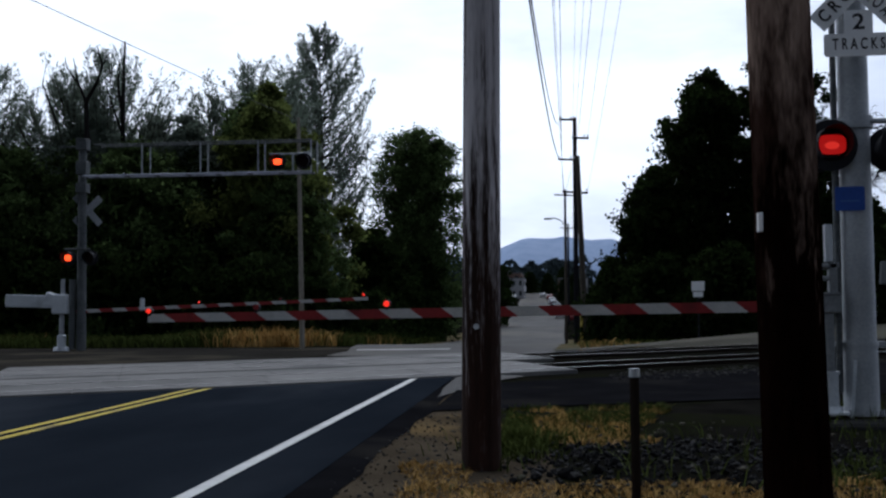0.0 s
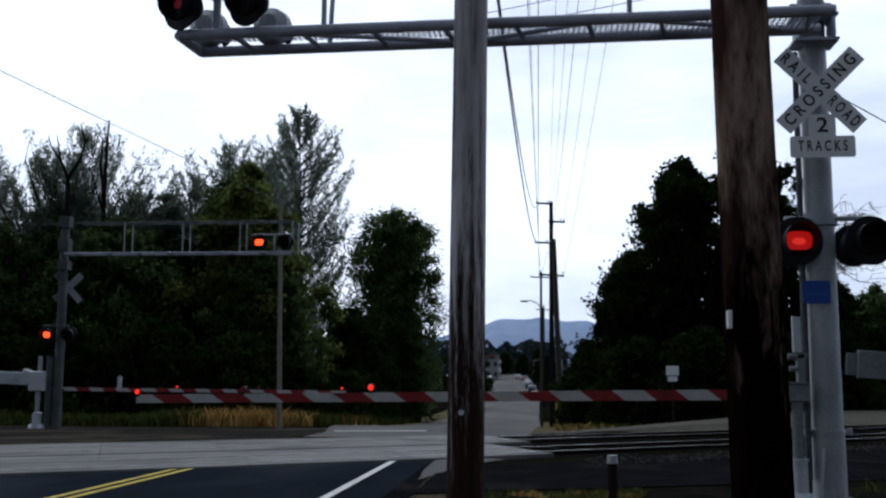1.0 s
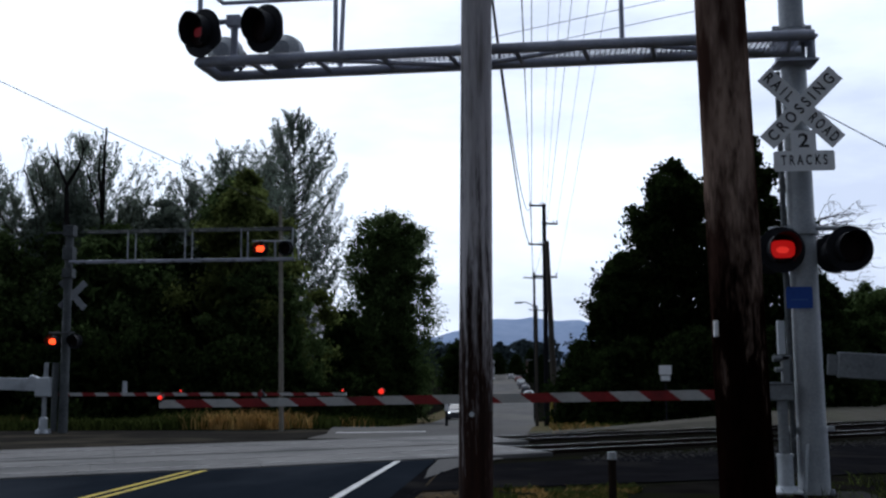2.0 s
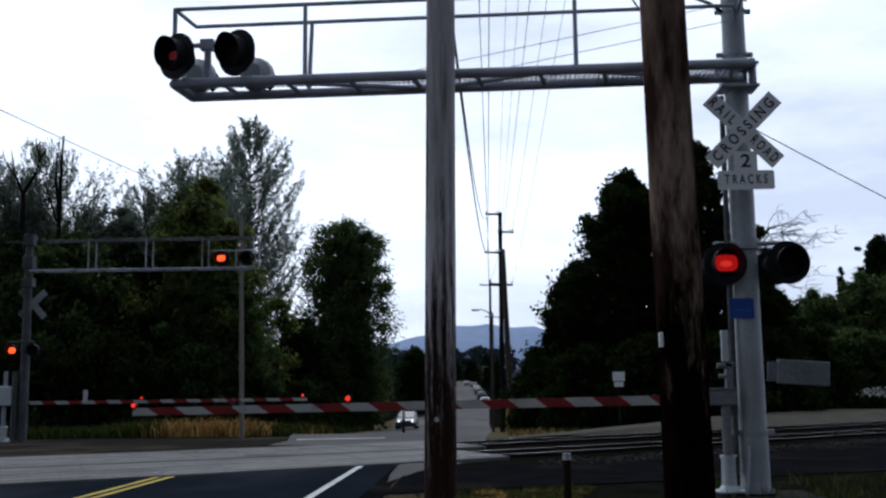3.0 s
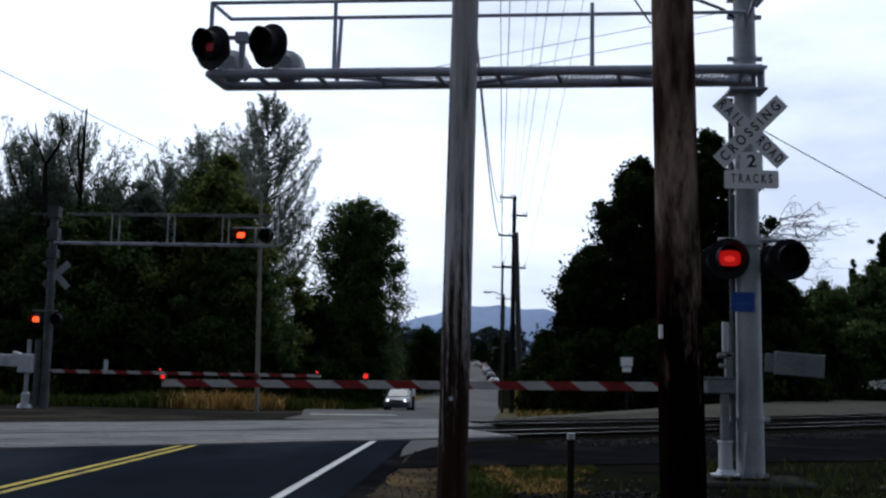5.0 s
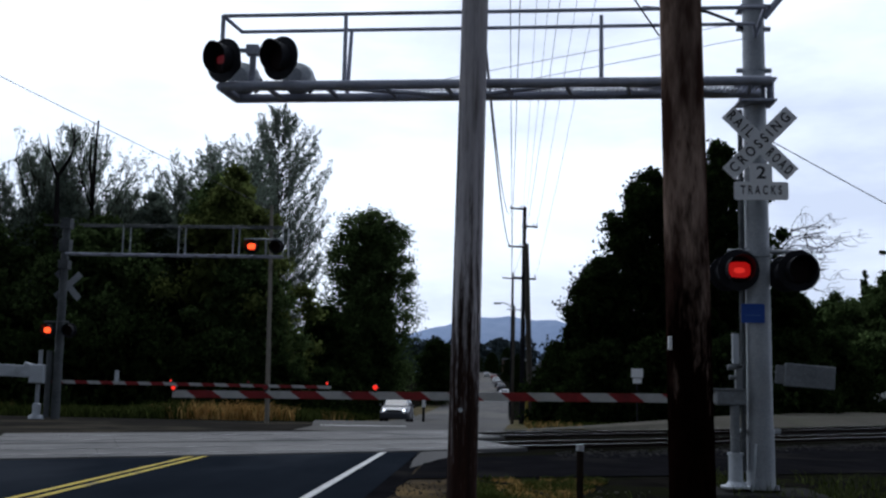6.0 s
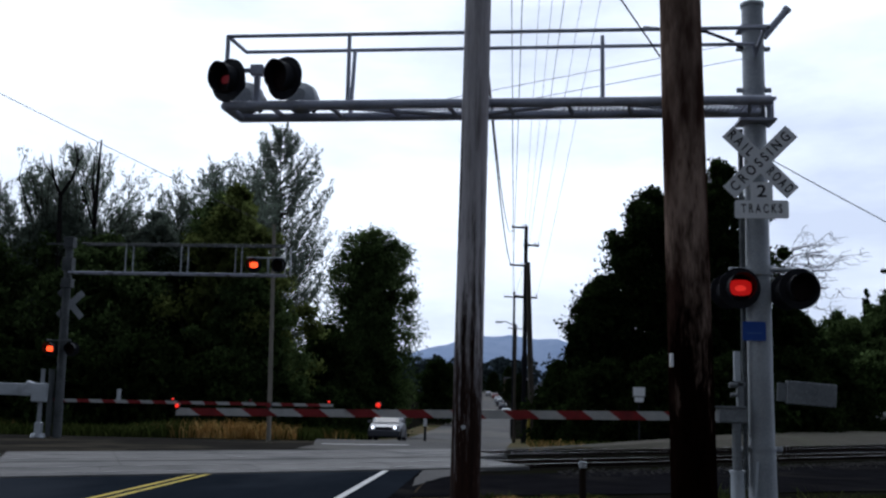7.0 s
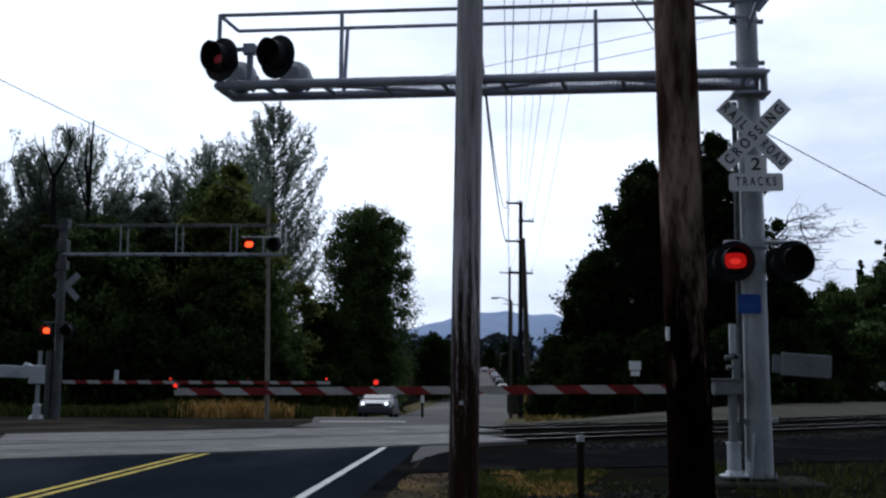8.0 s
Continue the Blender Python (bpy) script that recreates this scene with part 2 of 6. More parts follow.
BARK = mat("bark", (0.02, 0.017, 0.014), (0.06, 0.05, 0.042), 0.95, 3, 20, 0.8, stretch=(4, 4, 1), spec=0.0)
BARE = mat("bare_branch", (0.010, 0.009, 0.009), (0.030, 0.027, 0.027), 0.9, 3, 20, 0.5, spec=0.0)
# darkest leaf: the shade at the foot of the woods is put into its colour
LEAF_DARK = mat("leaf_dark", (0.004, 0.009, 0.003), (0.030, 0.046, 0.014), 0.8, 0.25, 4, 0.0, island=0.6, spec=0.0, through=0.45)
# leaves paled and blued: the haze over the far woods is put into this colour
LEAF_HAZED = mat("hazed_leaf", (0.035, 0.050, 0.055), (0.070, 0.090, 0.095), 0.9, 0.05, 1, 0.0, island=0.4, spec=0.0)
PALE_WOOD = mat("pale_pole_wood", (0.13, 0.12, 0.095), (0.30, 0.275, 0.23), 0.9, 2, 16, 0.5, stretch=(6, 6, 0.6), spec=0.1)
DARK_WOOD = mat("dark_pole_wood", (0.010, 0.010, 0.013), (0.03, 0.03, 0.036), 0.9, 2, 16, 0.5, stretch=(6, 6, 0.6), spec=0.0)
LEAF_OLIVE = mat("leaf_olive", (0.040, 0.056, 0.014), (0.165, 0.195, 0.060), 0.8, 0.25, 4, 0.0, island=0.5, spec=0.0, through=0.66)
LEAF_MID = mat("leaf_mid", (0.024, 0.042, 0.013), (0.105, 0.150, 0.055), 0.8, 0.25, 4, 0.0, island=0.6, spec=0.0, through=0.66)
LEAF_GREY = mat("leaf_grey_green", (0.075, 0.100, 0.080), (0.190, 0.225, 0.180), 0.8, 0.25, 4, 0.0, island=0.45, spec=0.0, through=0.66)
GRASS_GREEN = mat("grass_green", (0.028, 0.042, 0.010), (0.10, 0.12, 0.032), 0.9, 0.5, 5, 0.0, island=0.5, spec=0.0)
GRASS_DRY = mat("grass_dry", (0.30, 0.175, 0.050), (0.62, 0.40, 0.15), 0.9, 0.5, 5, 0.0, island=0.4, spec=0.0)
GUARD_YELLOW = mat("guard_yellow", (0.34, 0.26, 0.04), (0.48, 0.37, 0.07), 0.6, 3, 30, 0.05)
BLOSSOM = mat("blossom", (0.45, 0.47, 0.46), (0.66, 0.68, 0.66), 0.9, 2, 20, 0.0, island=0.3, spec=0.0)
WIRE = mat("wire", (0.02, 0.02, 0.022), (0.05, 0.05, 0.055), 0.6, 4, 20, 0.0)
CAR_SILVER = mat("car_silver", (0.10, 0.105, 0.12), (0.13, 0.135, 0.15), 0.28, 2, 10, 0.0, metal=0.4, spec=0.5)
CAR_WHITE = mat("car_white", (0.55, 0.56, 0.58), (0.66, 0.67, 0.68), 0.3, 2, 10, 0.0, spec=0.5)
CAR_DARK = mat("car_dark", (0.03, 0.035, 0.05), (0.05, 0.055, 0.075), 0.3, 2, 10, 0.0, spec=0.5)
CAR_RED = mat("car_red", (0.16, 0.02, 0.02), (0.22, 0.03, 0.03), 0.3, 2, 10, 0.0, spec=0.5)
GLASS = mat("dark_glass", (0.03, 0.035, 0.04), (0.05, 0.055, 0.06), 0.06, 2, 10, 0.0, spec=1.0)
RUBBER = mat("rubber", (0.010, 0.010, 0.011), (0.02, 0.02, 0.021), 0.85, 6, 40, 0.1)
STUCCO = mat("pale_stucco", (0.36, 0.36, 0.37), (0.48, 0.48, 0.49), 0.9, 0.6, 10, 0.2, spread=0.25)
BRICK_RED = mat("brick_far", (0.14, 0.09, 0.075), (0.22, 0.14, 0.11), 0.9, 0.6, 10, 0.2, spread=0.2)
ROOF = mat("roof_grey", (0.10, 0.10, 0.11), (0.17, 0.17, 0.18), 0.9, 0.8, 10, 0.2, spread=0.3)
# the blue haze of distance is painted into the ridge's own colour
HILL = mat("haze_blue_ridge", (0.27, 0.36, 0.54), (0.37, 0.46, 0.64), 1.0, 0.006, 0.05, 0.0, spec=0.0)
LAMP_RED = glow("signal_red", (1.0, 0.010, 0.006), 0.30)
LAMP_CORE = glow("signal_red_core", (1.0, 0.035, 0.02), 0.60)
LAMP_FAR = glow("signal_orange_red", (1.0, 0.075, 0.015), 2.2)
LAMP_ARM = glow("gate_lamp_red", (1.0, 0.03, 0.012), 0.95)
LAMP_DIM = glow("signal_dim", (0.30, 0.012, 0.02), 0.16)
HEADLIGHT = glow("headlight", (0.92, 0.95, 1.0), 2.2)


# ---- shapes ----
def part(name, bm, material, parent=None, label=""):
    me = bpy.data.meshes.new(name)
    bm.to_mesh(me)
    bm.free()
    me.materials.append(material)
    ob = new(name, me)
    ob.parent = parent
    return tagged(ob, label)


def raw(name, verts, faces, material, parent=None, label="", smooth=False):
    me = bpy.data.meshes.new(name)
    me.from_pydata(verts, [], faces)
    me.materials.append(material)
    if smooth:
        me.polygons.foreach_set("use_smooth", [True] * len(me.polygons))
    me.update()
    ob = new(name, me)
    ob.parent = parent
    return tagged(ob, label)


def thing(name, at, label, category, group="", kind=""):
    ob = new(name)
    ob.empty_display_size = 0.2
    ob.matrix_basis = at if isinstance(at, Matrix) else pose(*at)
    return tagged(ob, label, category, group, kind)


def box(bm, c, s, bevel=0.0, turn=None):
    m = Matrix.Translation(c) @ (turn.to_4x4() if turn else Matrix()) @ Matrix.Diagonal((*s, 1))
    out = bmesh.ops.create_cube(bm, size=1.0, matrix=m)
    if bevel:
        edges = list({e for v in out["verts"] for e in v.link_edges})
        bmesh.ops.bevel(bm, geom=edges, offset=bevel, segments=1, affect="EDGES")
    return bm


def cyl(bm, a, b, r0, r1=None, seg=12, caps=True):
    a, b = Vector(a), Vector(b)
    d = b - a
    m = Matrix.Translation((a + b) / 2) @ d.to_track_quat("Z", "Y").to_matrix().to_4x4()
    out = bmesh.ops.create_cone(bm, cap_ends=caps, segments=seg, radius1=r0, radius2=r0 if r1 is None else r1, depth=d.length, matrix=m)
    for v in out["verts"]:
        for f in v.link_faces:
            f.smooth = len(f.verts) == 4
            if not f.smooth:
                for e in f.edges:
                    e.smooth = False
    return bm


def tube(bm, pts, r, seg=8):
    for a, b in zip(pts, pts[1:]):
        cyl(bm, a, b, r, r, seg)
    return bm


def B():
    return bmesh.new()


def prism(bm, outline, y0, y1):
    """A plate with the outline (x, z) between y0 and y1."""
    f = [bm.verts.new((x, y0, z)) for x, z in outline]
    k = [bm.verts.new((x, y1, z)) for x, z in outline]
    bm.faces.new(f)
    bm.faces.new(k[::-1])
    n = len(f)
    for i in range(n):
        bm.faces.new((f[(i + 1) % n], f[i], k[i], k[(i + 1) % n]))
    bmesh.ops.recalc_face_normals(bm, faces=bm.faces)
    return bm


def words(name, text, size, material, parent, m, width, label=""):
    """Lettering in the built-in font, as a mesh, on its sign."""
    cu = bpy.data.curves.new(name, "FONT")
    cu.body, cu.size, cu.extrude, cu.align_x, cu.align_y = text, size, 0.0015, "CENTER", "CENTER"
    cu.offset = size * 0.018
    cu.space_character = 1.6
    tmp = bpy.data.objects.new("lettering_source", cu)
    scene.collection.objects.link(tmp)
    bpy.context.view_layer.update()
    me = bpy.data.meshes.new_from_object(tmp)
    bpy.data.objects.remove(tmp)
    me.materials.clear()
    me.materials.append(material)
    xs = [v.co.x for v in me.vertices]
    me.transform(Matrix.Diagonal((width / (max(xs) - min(xs)), 1, 1, 1)) @ Matrix.Translation((-(max(xs) + min(xs)) / 2, 0, 0)))
    ob = new(name, me)
    ob.parent = parent
    ob.matrix_basis = m
    return tagged(ob, label)


# ---- lie of the land ----
LAND_Y = (-4000, 36, 46, 58, 72, 95, 130, 180, 240, 300, 450, 700, 1200, 4500)
LAND_Z = (0, 0, -0.28, -0.74, -1.25, -1.75, -1.88, -1.35, 0.5, 2.5, 5.8, 9.0, 10.5, 10.5)


def land(x, y):
    z = 0.0
    for w, o in ((0.25, -4), (0.5, 0), (0.25, 4)):
        z += w * float(np.interp(y + o, LAND_Y, LAND_Z))
    return z


def bend(y):
    """How far the street has swung aside at y."""
    return -0.021 * max(0.0, y - 200)


def track_y(x, off=0.0):
    """The line of the rail nearest the road's near side; off runs along y."""
    return 23.45 + 0.755 * x + 0.006 * x * x + off


def ribbon(name, x0, x1, ys, lift, material, label, category, kind="structure", thick=0.0, step=2):
    verts, faces = [], []
    for y in ys:
        for i in range(step + 1):
            x = x0 + (x1 - x0) * i / step
            verts.append((x, y, land(x, y) + lift))
    for j in range(len(ys) - 1):
        for i in range(step):
            a = j * (step + 1) + i
            faces.append((a, a + 1, a + step + 2, a + step + 1))
    return tagged(raw(name, verts, faces, material), label, category, kind=kind)


# ---- ground, road, tracks ----
def axis(lo, hi, fine_lo, fine_hi, step, grow=1.35):
    vals = list(np.arange(fine_lo, fine_hi + 1e-6, step))
    d, v = step, vals[-1]
    while v < hi:
        d *= grow
        v = min(hi, v + d)
        vals.append(v)
    d, v = step, vals[0]
    while v > lo:
        d *= grow
        v = max(lo, v - d)
        vals.insert(0, v)
    return [float(a) for a in vals]


def ground_sheet():
    xs, ys = axis(-4200, 4200, -40, 40, 2.0), axis(-600, 4400, -20, 130, 2.0)
    verts = [(x, y, land(x, y) - 0.05 - 0.0016 * max(0.0, y - 60)) for y in ys for x in xs]
    w = len(xs)
    faces = [(j * w + i, j * w + i + 1, (j + 1) * w + i + 1, (j + 1) * w + i) for j in range(len(ys) - 1) for i in range(w - 1)]
    return tagged(raw("ground", verts, faces, FIELD, smooth=True), "dark bare earth and weeds round the level crossing", "ground", kind="structure")


def strip(name, xs, y_from, y_to, n, lift, material, label, category):
    """A sheet between two lines across the way, each a function of x."""
    verts, faces = [], []
    for j in range(n + 1):
        for x in xs:
            y = y_from(x) + (y_to(x) - y_from(x)) * (j / n) ** 1.4
            verts.append((x, y, land(x, y) + lift))
    w = len(xs)
    for j in range(n):
        for i in range(w - 1):
            a = j * w + i
            faces.append((a, a + 1, a + w + 1, a + w))
    return tagged(raw(name, verts, faces, material), label, category, kind="structure")


ground_sheet()
road_xs = [-8.6, -7.5, -6, -5, -4, -3, -2.2, -1.7, -1.25]
strip("road", road_xs, lambda x: -40.0, lambda x: track_y(x, -0.55), 20, 0.0, ASPHALT, "dark new asphalt road before the level crossing", "road")


def far_street():
    """The street beyond the tracks; its left edge flares out past the crossing."""
    verts, faces, cols = [], [], 8
    ys = [30.0 + 1.5 * i for i in range(14)] + [52 + 4 * i for i in range(20)] + [134 + 6 * i for i in range(110)]
    for j, y in enumerate(ys):
        left, right = float(np.interp(y, (33, 47), (-5.4, -7.7))) + bend(y), float(np.interp(y, (33, 60, 110, 200), (0.5, 1.1, 1.2, 1.9))) + bend(y)
        for i in range(cols + 1):
            x = left + (right - left) * i / cols
            yy = max(y, track_y(x, 7.9)) if j < 3 else y
            verts.append((x, yy, land(x, yy)))
    for j in range(len(ys) - 1):
        for i in range(cols):
            a = j * (cols + 1) + i
            faces.append((a, a + 1, a + cols + 2, a + cols + 1))
    tagged(raw("road_2", verts, faces, OLD_ASPHALT), "pale worn asphalt street beyond the level crossing", "road", kind="structure")


far_street()
strip("verge", [-1.25, -0.9, -0.5, 0.0, 0.3, 0.55], lambda x: -40.0, lambda x: track_y(x, -1.6) if x < -0.3 else 13.4 - 2.0 * x, 24, -0.03, DIRT,
      "trodden dirt verge with dry grass beside the road", "verge")
strip("verge_cinders", [0.55, 1.2, 2.2, 3.5, 5, 8, 14, 30], lambda x: -40.0, lambda x: track_y(x, -1.6), 24, -0.03, CINDER,
      "black cinder ground with weeds beside the railway", "verge")
strip("verge_cinders_2", [-0.6, -0.2, 0.2, 0.55], lambda x: 11.6, lambda x: track_y(x, -1.6), 12, -0.036, CINDER,
      "black cinder ground between the pole and the path", "verge")
strip("path", [-0.95, 0, 1, 2.2, 3.5, 5, 7, 10, 16, 26], lambda x: 16.2 + 0.42 * x, lambda x: track_y(x, -2.6) + min(0, 1.6 - 0.35 * x) * 0.25, 6, -0.01, PATH_ASPHALT,
      "black asphalt path along the railway", "path")
strip("street_verge", [0.45, 1.2, 2.2, 3.2, 4.4], lambda x: max(33.5, track_y(x, 8.2)), lambda x: 96.0, 16, -0.006, TAN_DIRT,
      "tan dirt and gravel at the street's edge round the poles", "verge")
strip("street_verge_left", [-10.5, -9.5, -8.6, -7.6], lambda x: 47.0, lambda x: 150.0, 20, -0.02, TAN_DIRT,
      "tan dirt edge of the street below the trees", "verge")
def lane_far(x):
    """The far edge of the lane, where the grass begins."""
    return track_y(x, float(np.interp(x, (0.45, 2.4, 8, 13, 24, 90), (9.2, 9.9, 13.3, 16.7, 21, 32))))


def gravel_lane():
    """The lane on the far side of the tracks; it climbs a little away from the street."""
    verts, faces, rows = [], [], 4
    xs = [0.45, 1.5, 3, 4.5, 6, 8, 10, 13, 16, 20, 24, 32, 40, 60, 90]
    for i, x in enumerate(xs):
        rise = 0.02 + 0.23 * float(np.interp(x, (1.5, 10), (0, 1)))
        y0, y1 = track_y(x, 8.2), lane_far(x)
        for k in range(rows + 1):
            verts.append((x, y0 + (y1 - y0) * k / rows, rise - (0.25 if k == 0 and x > 3 else 0.0)))
        if i:
            a = (i - 1) * (rows + 1)
            for k in range(rows):
                faces.append((a + k, a + rows + 1 + k, a + rows + 2 + k, a + k + 1))
    tagged(raw("gravel_lane", verts, faces, GRAVEL_LANE), "pale gravel lane beside the tracks", "lane", kind="structure")


gravel_lane()
strip("pavement_apron", [-30, -20, -14, -11, -8.8, -7, -5.5], lambda x: track_y(x, 8.0), lambda x: max(37.0, track_y(x, 12)), 3, -0.012, APRON,
      "dark gravel apron at the foot of the far signal", "pavement")


def shoulder():
    """The broken black edge of the asphalt, uneven towards the dirt."""
    verts, faces = [], []
    n = 90
    for i in range(n + 1):
        y = -10 + 31 * i / n
        w = 0.30 + 0.11 * noise.noise(Vector((0.3, y * 0.7, 2))) + 0.06 * noise.noise(Vector((1.3, y * 3.1, 5)))
        verts += [(-1.26, y, -0.004), (-1.26 + max(0.06, w), y, -0.022)]
        if i:
            q = len(verts) - 4
            faces.append((q, q + 1, q + 3, q + 2))
    tagged(raw("shoulder", verts, faces, PATH_ASPHALT), "crumbled black asphalt shoulder beside the edge line", "shoulder", kind="structure")
    rnd = random.Random(41)
    pl, sz = [], []
    for _ in range(220):
        y = rnd.uniform(5, 20)
        pl.append((-1.0 + abs(rnd.gauss(0, 0.22)), y, -0.028))
        sz.append(rnd.uniform(0.005, 0.014))
    stones("shoulder_crumbs", pl, sz, BALLAST, "crumbs of broken black asphalt", "gravel", 44)


def ramp_patch():
    """A broken pale asphalt patch where the verge meets the crossing."""
    rnd = random.Random(3)
    ring = [(-1.15, 17.4), (-0.95, 18.6), (-0.75, 19.8), (-0.35, 21.2), (0.0, 22.0), (-0.6, 22.4), (-1.15, 21.7)]
    verts = [(x + rnd.uniform(-0.06, 0.06), y, -0.018 + 0.02 * (y - 17) / 5) for x, y in ring]
    tagged(raw("ramp_patch", verts, [tuple(range(len(verts)))], OLD_ASPHALT), "broken pale asphalt patch at the road's edge", "pavement", kind="structure")


ramp_patch()


def marking(name, x, w, y0, y1, material, label, n=18):
    ys = [y0 + (y1 - y0) * i / n for i in range(n + 1)]
    return ribbon(name, x - w / 2, x + w / 2, ys, 0.006, material, label, "road marking", step=1)


marking("edge_line", -1.915, 0.115, -30, 21.9, WHITE_PAINT, "solid white edge line on dark asphalt")
marking("centre_line", -5.08, 0.10, -30, track_y(-5.08, -0.75), YELLOW_PAINT, "one of two solid yellow centre lines")
marking("centre_line", -4.86, 0.10, -30, track_y(-4.86, -0.75), YELLOW_PAINT, "one of two solid yellow centre lines")
marking("edge_line_left", -8.25, 0.13, -30, track_y(-8.25, -0.8), WHITE_PAINT, "solid white edge line on dark asphalt")


def stop_line():
    verts = []
    for x, y in ((-5.2, 33.4), (-2.6, 34.0), (-2.6, 34.5), (-5.3, 33.9)):
        verts.append((x, y, land(x, y) + 0.012))
    tagged(raw("stop_line", verts, [(0, 1, 2, 3)], WHITE_PAINT), "worn white stop line before the crossing", "road marking", kind="structure")


stop_line()


# ---- railway ----
def along(off, x0, x1, n):
    return [(x0 + (x1 - x0) * i / n, track_y(x0 + (x1 - x0) * i / n, off)) for i in range(n + 1)]


def rail(off):
    """One rail: foot, web and head swept along the line, with the polished top as a part."""
    t = thing("rail", (0, 0, 0), "rusty steel rail with a polished top", "rail", group="rails")
    pts = along(off, -34, 62, 60)
    prof = [(-0.07, -0.16), (0.07, -0.16), (0.07, -0.145), (0.012, -0.13), (0.012, -0.045), (0.036, -0.03), (0.036, 0.0), (-0.036, 0.0), (-0.036, -0.03), (-0.012, -0.045), (-0.012, -0.13), (-0.07, -0.145)]
    verts, faces, k = [], [], len(prof)
    for i, (x, y) in enumerate(pts):
        a, b = pts[max(0, i - 1)], pts[min(len(pts) - 1, i + 1)]
        d = Vector((b[0] - a[0], b[1] - a[1])).normalized()
        for u, h in prof:
            verts.append((x - d.y * u, y + d.x * u, 0.03 + h))
    for i in range(len(pts) - 1):
        for j in range(k):
            faces.append((i * k + j, i * k + (j + 1) % k, (i + 1) * k + (j + 1) % k, (i + 1) * k + j))
    raw("web", verts, faces, RAIL_STEEL, t)
    verts, faces = [], []
    for i, (x, y) in enumerate(pts):
        a, b = pts[max(0, i - 1)], pts[min(len(pts) - 1, i + 1)]
        d = Vector((b[0] - a[0], b[1] - a[1])).normalized()
        for u in (-0.026, 0.026):
            verts.append((x - d.y * u, y + d.x * u, 0.035))
        if i:
            q = len(verts) - 4
            faces.append((q, q + 1, q + 3, q + 2))
    raw("running_surface", verts, faces, RAIL_TOP, t, "polished bright rail head")


RAILS = (0.0, 1.86, 5.2, 7.06)
for off in RAILS:
    rail(off)


def panels():
    """Concrete crossing panels between and beside the rails, with flangeway gaps."""
    t = thing("crossing_panels", (0, 0, 0), "pale worn concrete level crossing panels between the rails", "crossing", kind="structure")
    bands = ((-0.75, -0.05), (0.09, 1.79), (1.93, 3.72), (4.05, 5.14), (5.29, 6.99), (7.13, 8.75))
    for lo, hi in bands:
        left = -11.6 if hi < 4 else -8.3 - 0.32 * lo
        right = 0.85 - 0.32 * (lo + 0.4) if hi < 4 else 0.5 - 0.32 * (lo - 4.05)
        n = 5
        for i in range(n):
            a, b = left + (right - left) * i / n + 0.006, left + (right - left) * (i + 1) / n - 0.006
            bm = B()
            vs = []
            for z in (-0.15, 0.03):
                for x, o in ((a, lo), (b, lo), (b, hi), (a, hi)):
                    q = x - 0.32 * (o - lo)
                    vs.append(bm.verts.new((q, track_y(q, o), z)))
            for f in ((0, 1, 2, 3), (4, 5, 6, 7), (0, 1, 5, 4), (1, 2, 6, 5), (2, 3, 7, 6), (3, 0, 4, 7)):
                bm.faces.new([vs[k] for k in f])
            bmesh.ops.recalc_face_normals(bm, faces=bm.faces)
            bmesh.ops.bevel(bm, geom=list(bm.edges), offset=0.012, segments=1, affect="EDGES")
            part("panel", bm, CONCRETE, t)


panels()
strip("crossing_bed", [-11.3, -9, -6, -3, -0.6], lambda x: track_y(x, -0.7), lambda x: track_y(x, 3.72), 6, 0.026, FLANGE,
      "worn grey filler in the gaps of the crossing", "crossing")
strip("crossing_bed_far", [-9.6, -6, -3, -1.2], lambda x: track_y(x, 4.05), lambda x: track_y(x, 8.7), 6, 0.026, FLANGE,
      "worn grey filler in the gaps of the crossing", "crossing")


def ties():
    """Sleepers under both tracks on the open side, right of the crossing."""
    t = thing("sleepers", (0, 0, 0), "dark creosoted wooden railway sleepers in ballast", "sleeper", kind="structure")
    proto = B()
    box(proto, (0, 0, 0), (0.23, 2.6, 0.16), 0.015)
    me = bpy.data.meshes.new("sleeper")
    proto.to_mesh(me)
    proto.free()
    me.materials.append(TIE)
    rnd = random.Random(4)
    for centre in (0.93, 6.13):
        x = 1.3
        while x < 40:
            y = track_y(x, centre)
            slope = math.atan(0.755 + 0.012 * x)
            ob = new("sleeper", me)
            ob.parent = t
            ob.matrix_basis = pose(x, y, -0.19 + rnd.uniform(-0.01, 0.01), 0, 0, math.degrees(slope) + rnd.uniform(-1.5, 1.5))
            x += 0.55 * math.cos(slope)


ties()


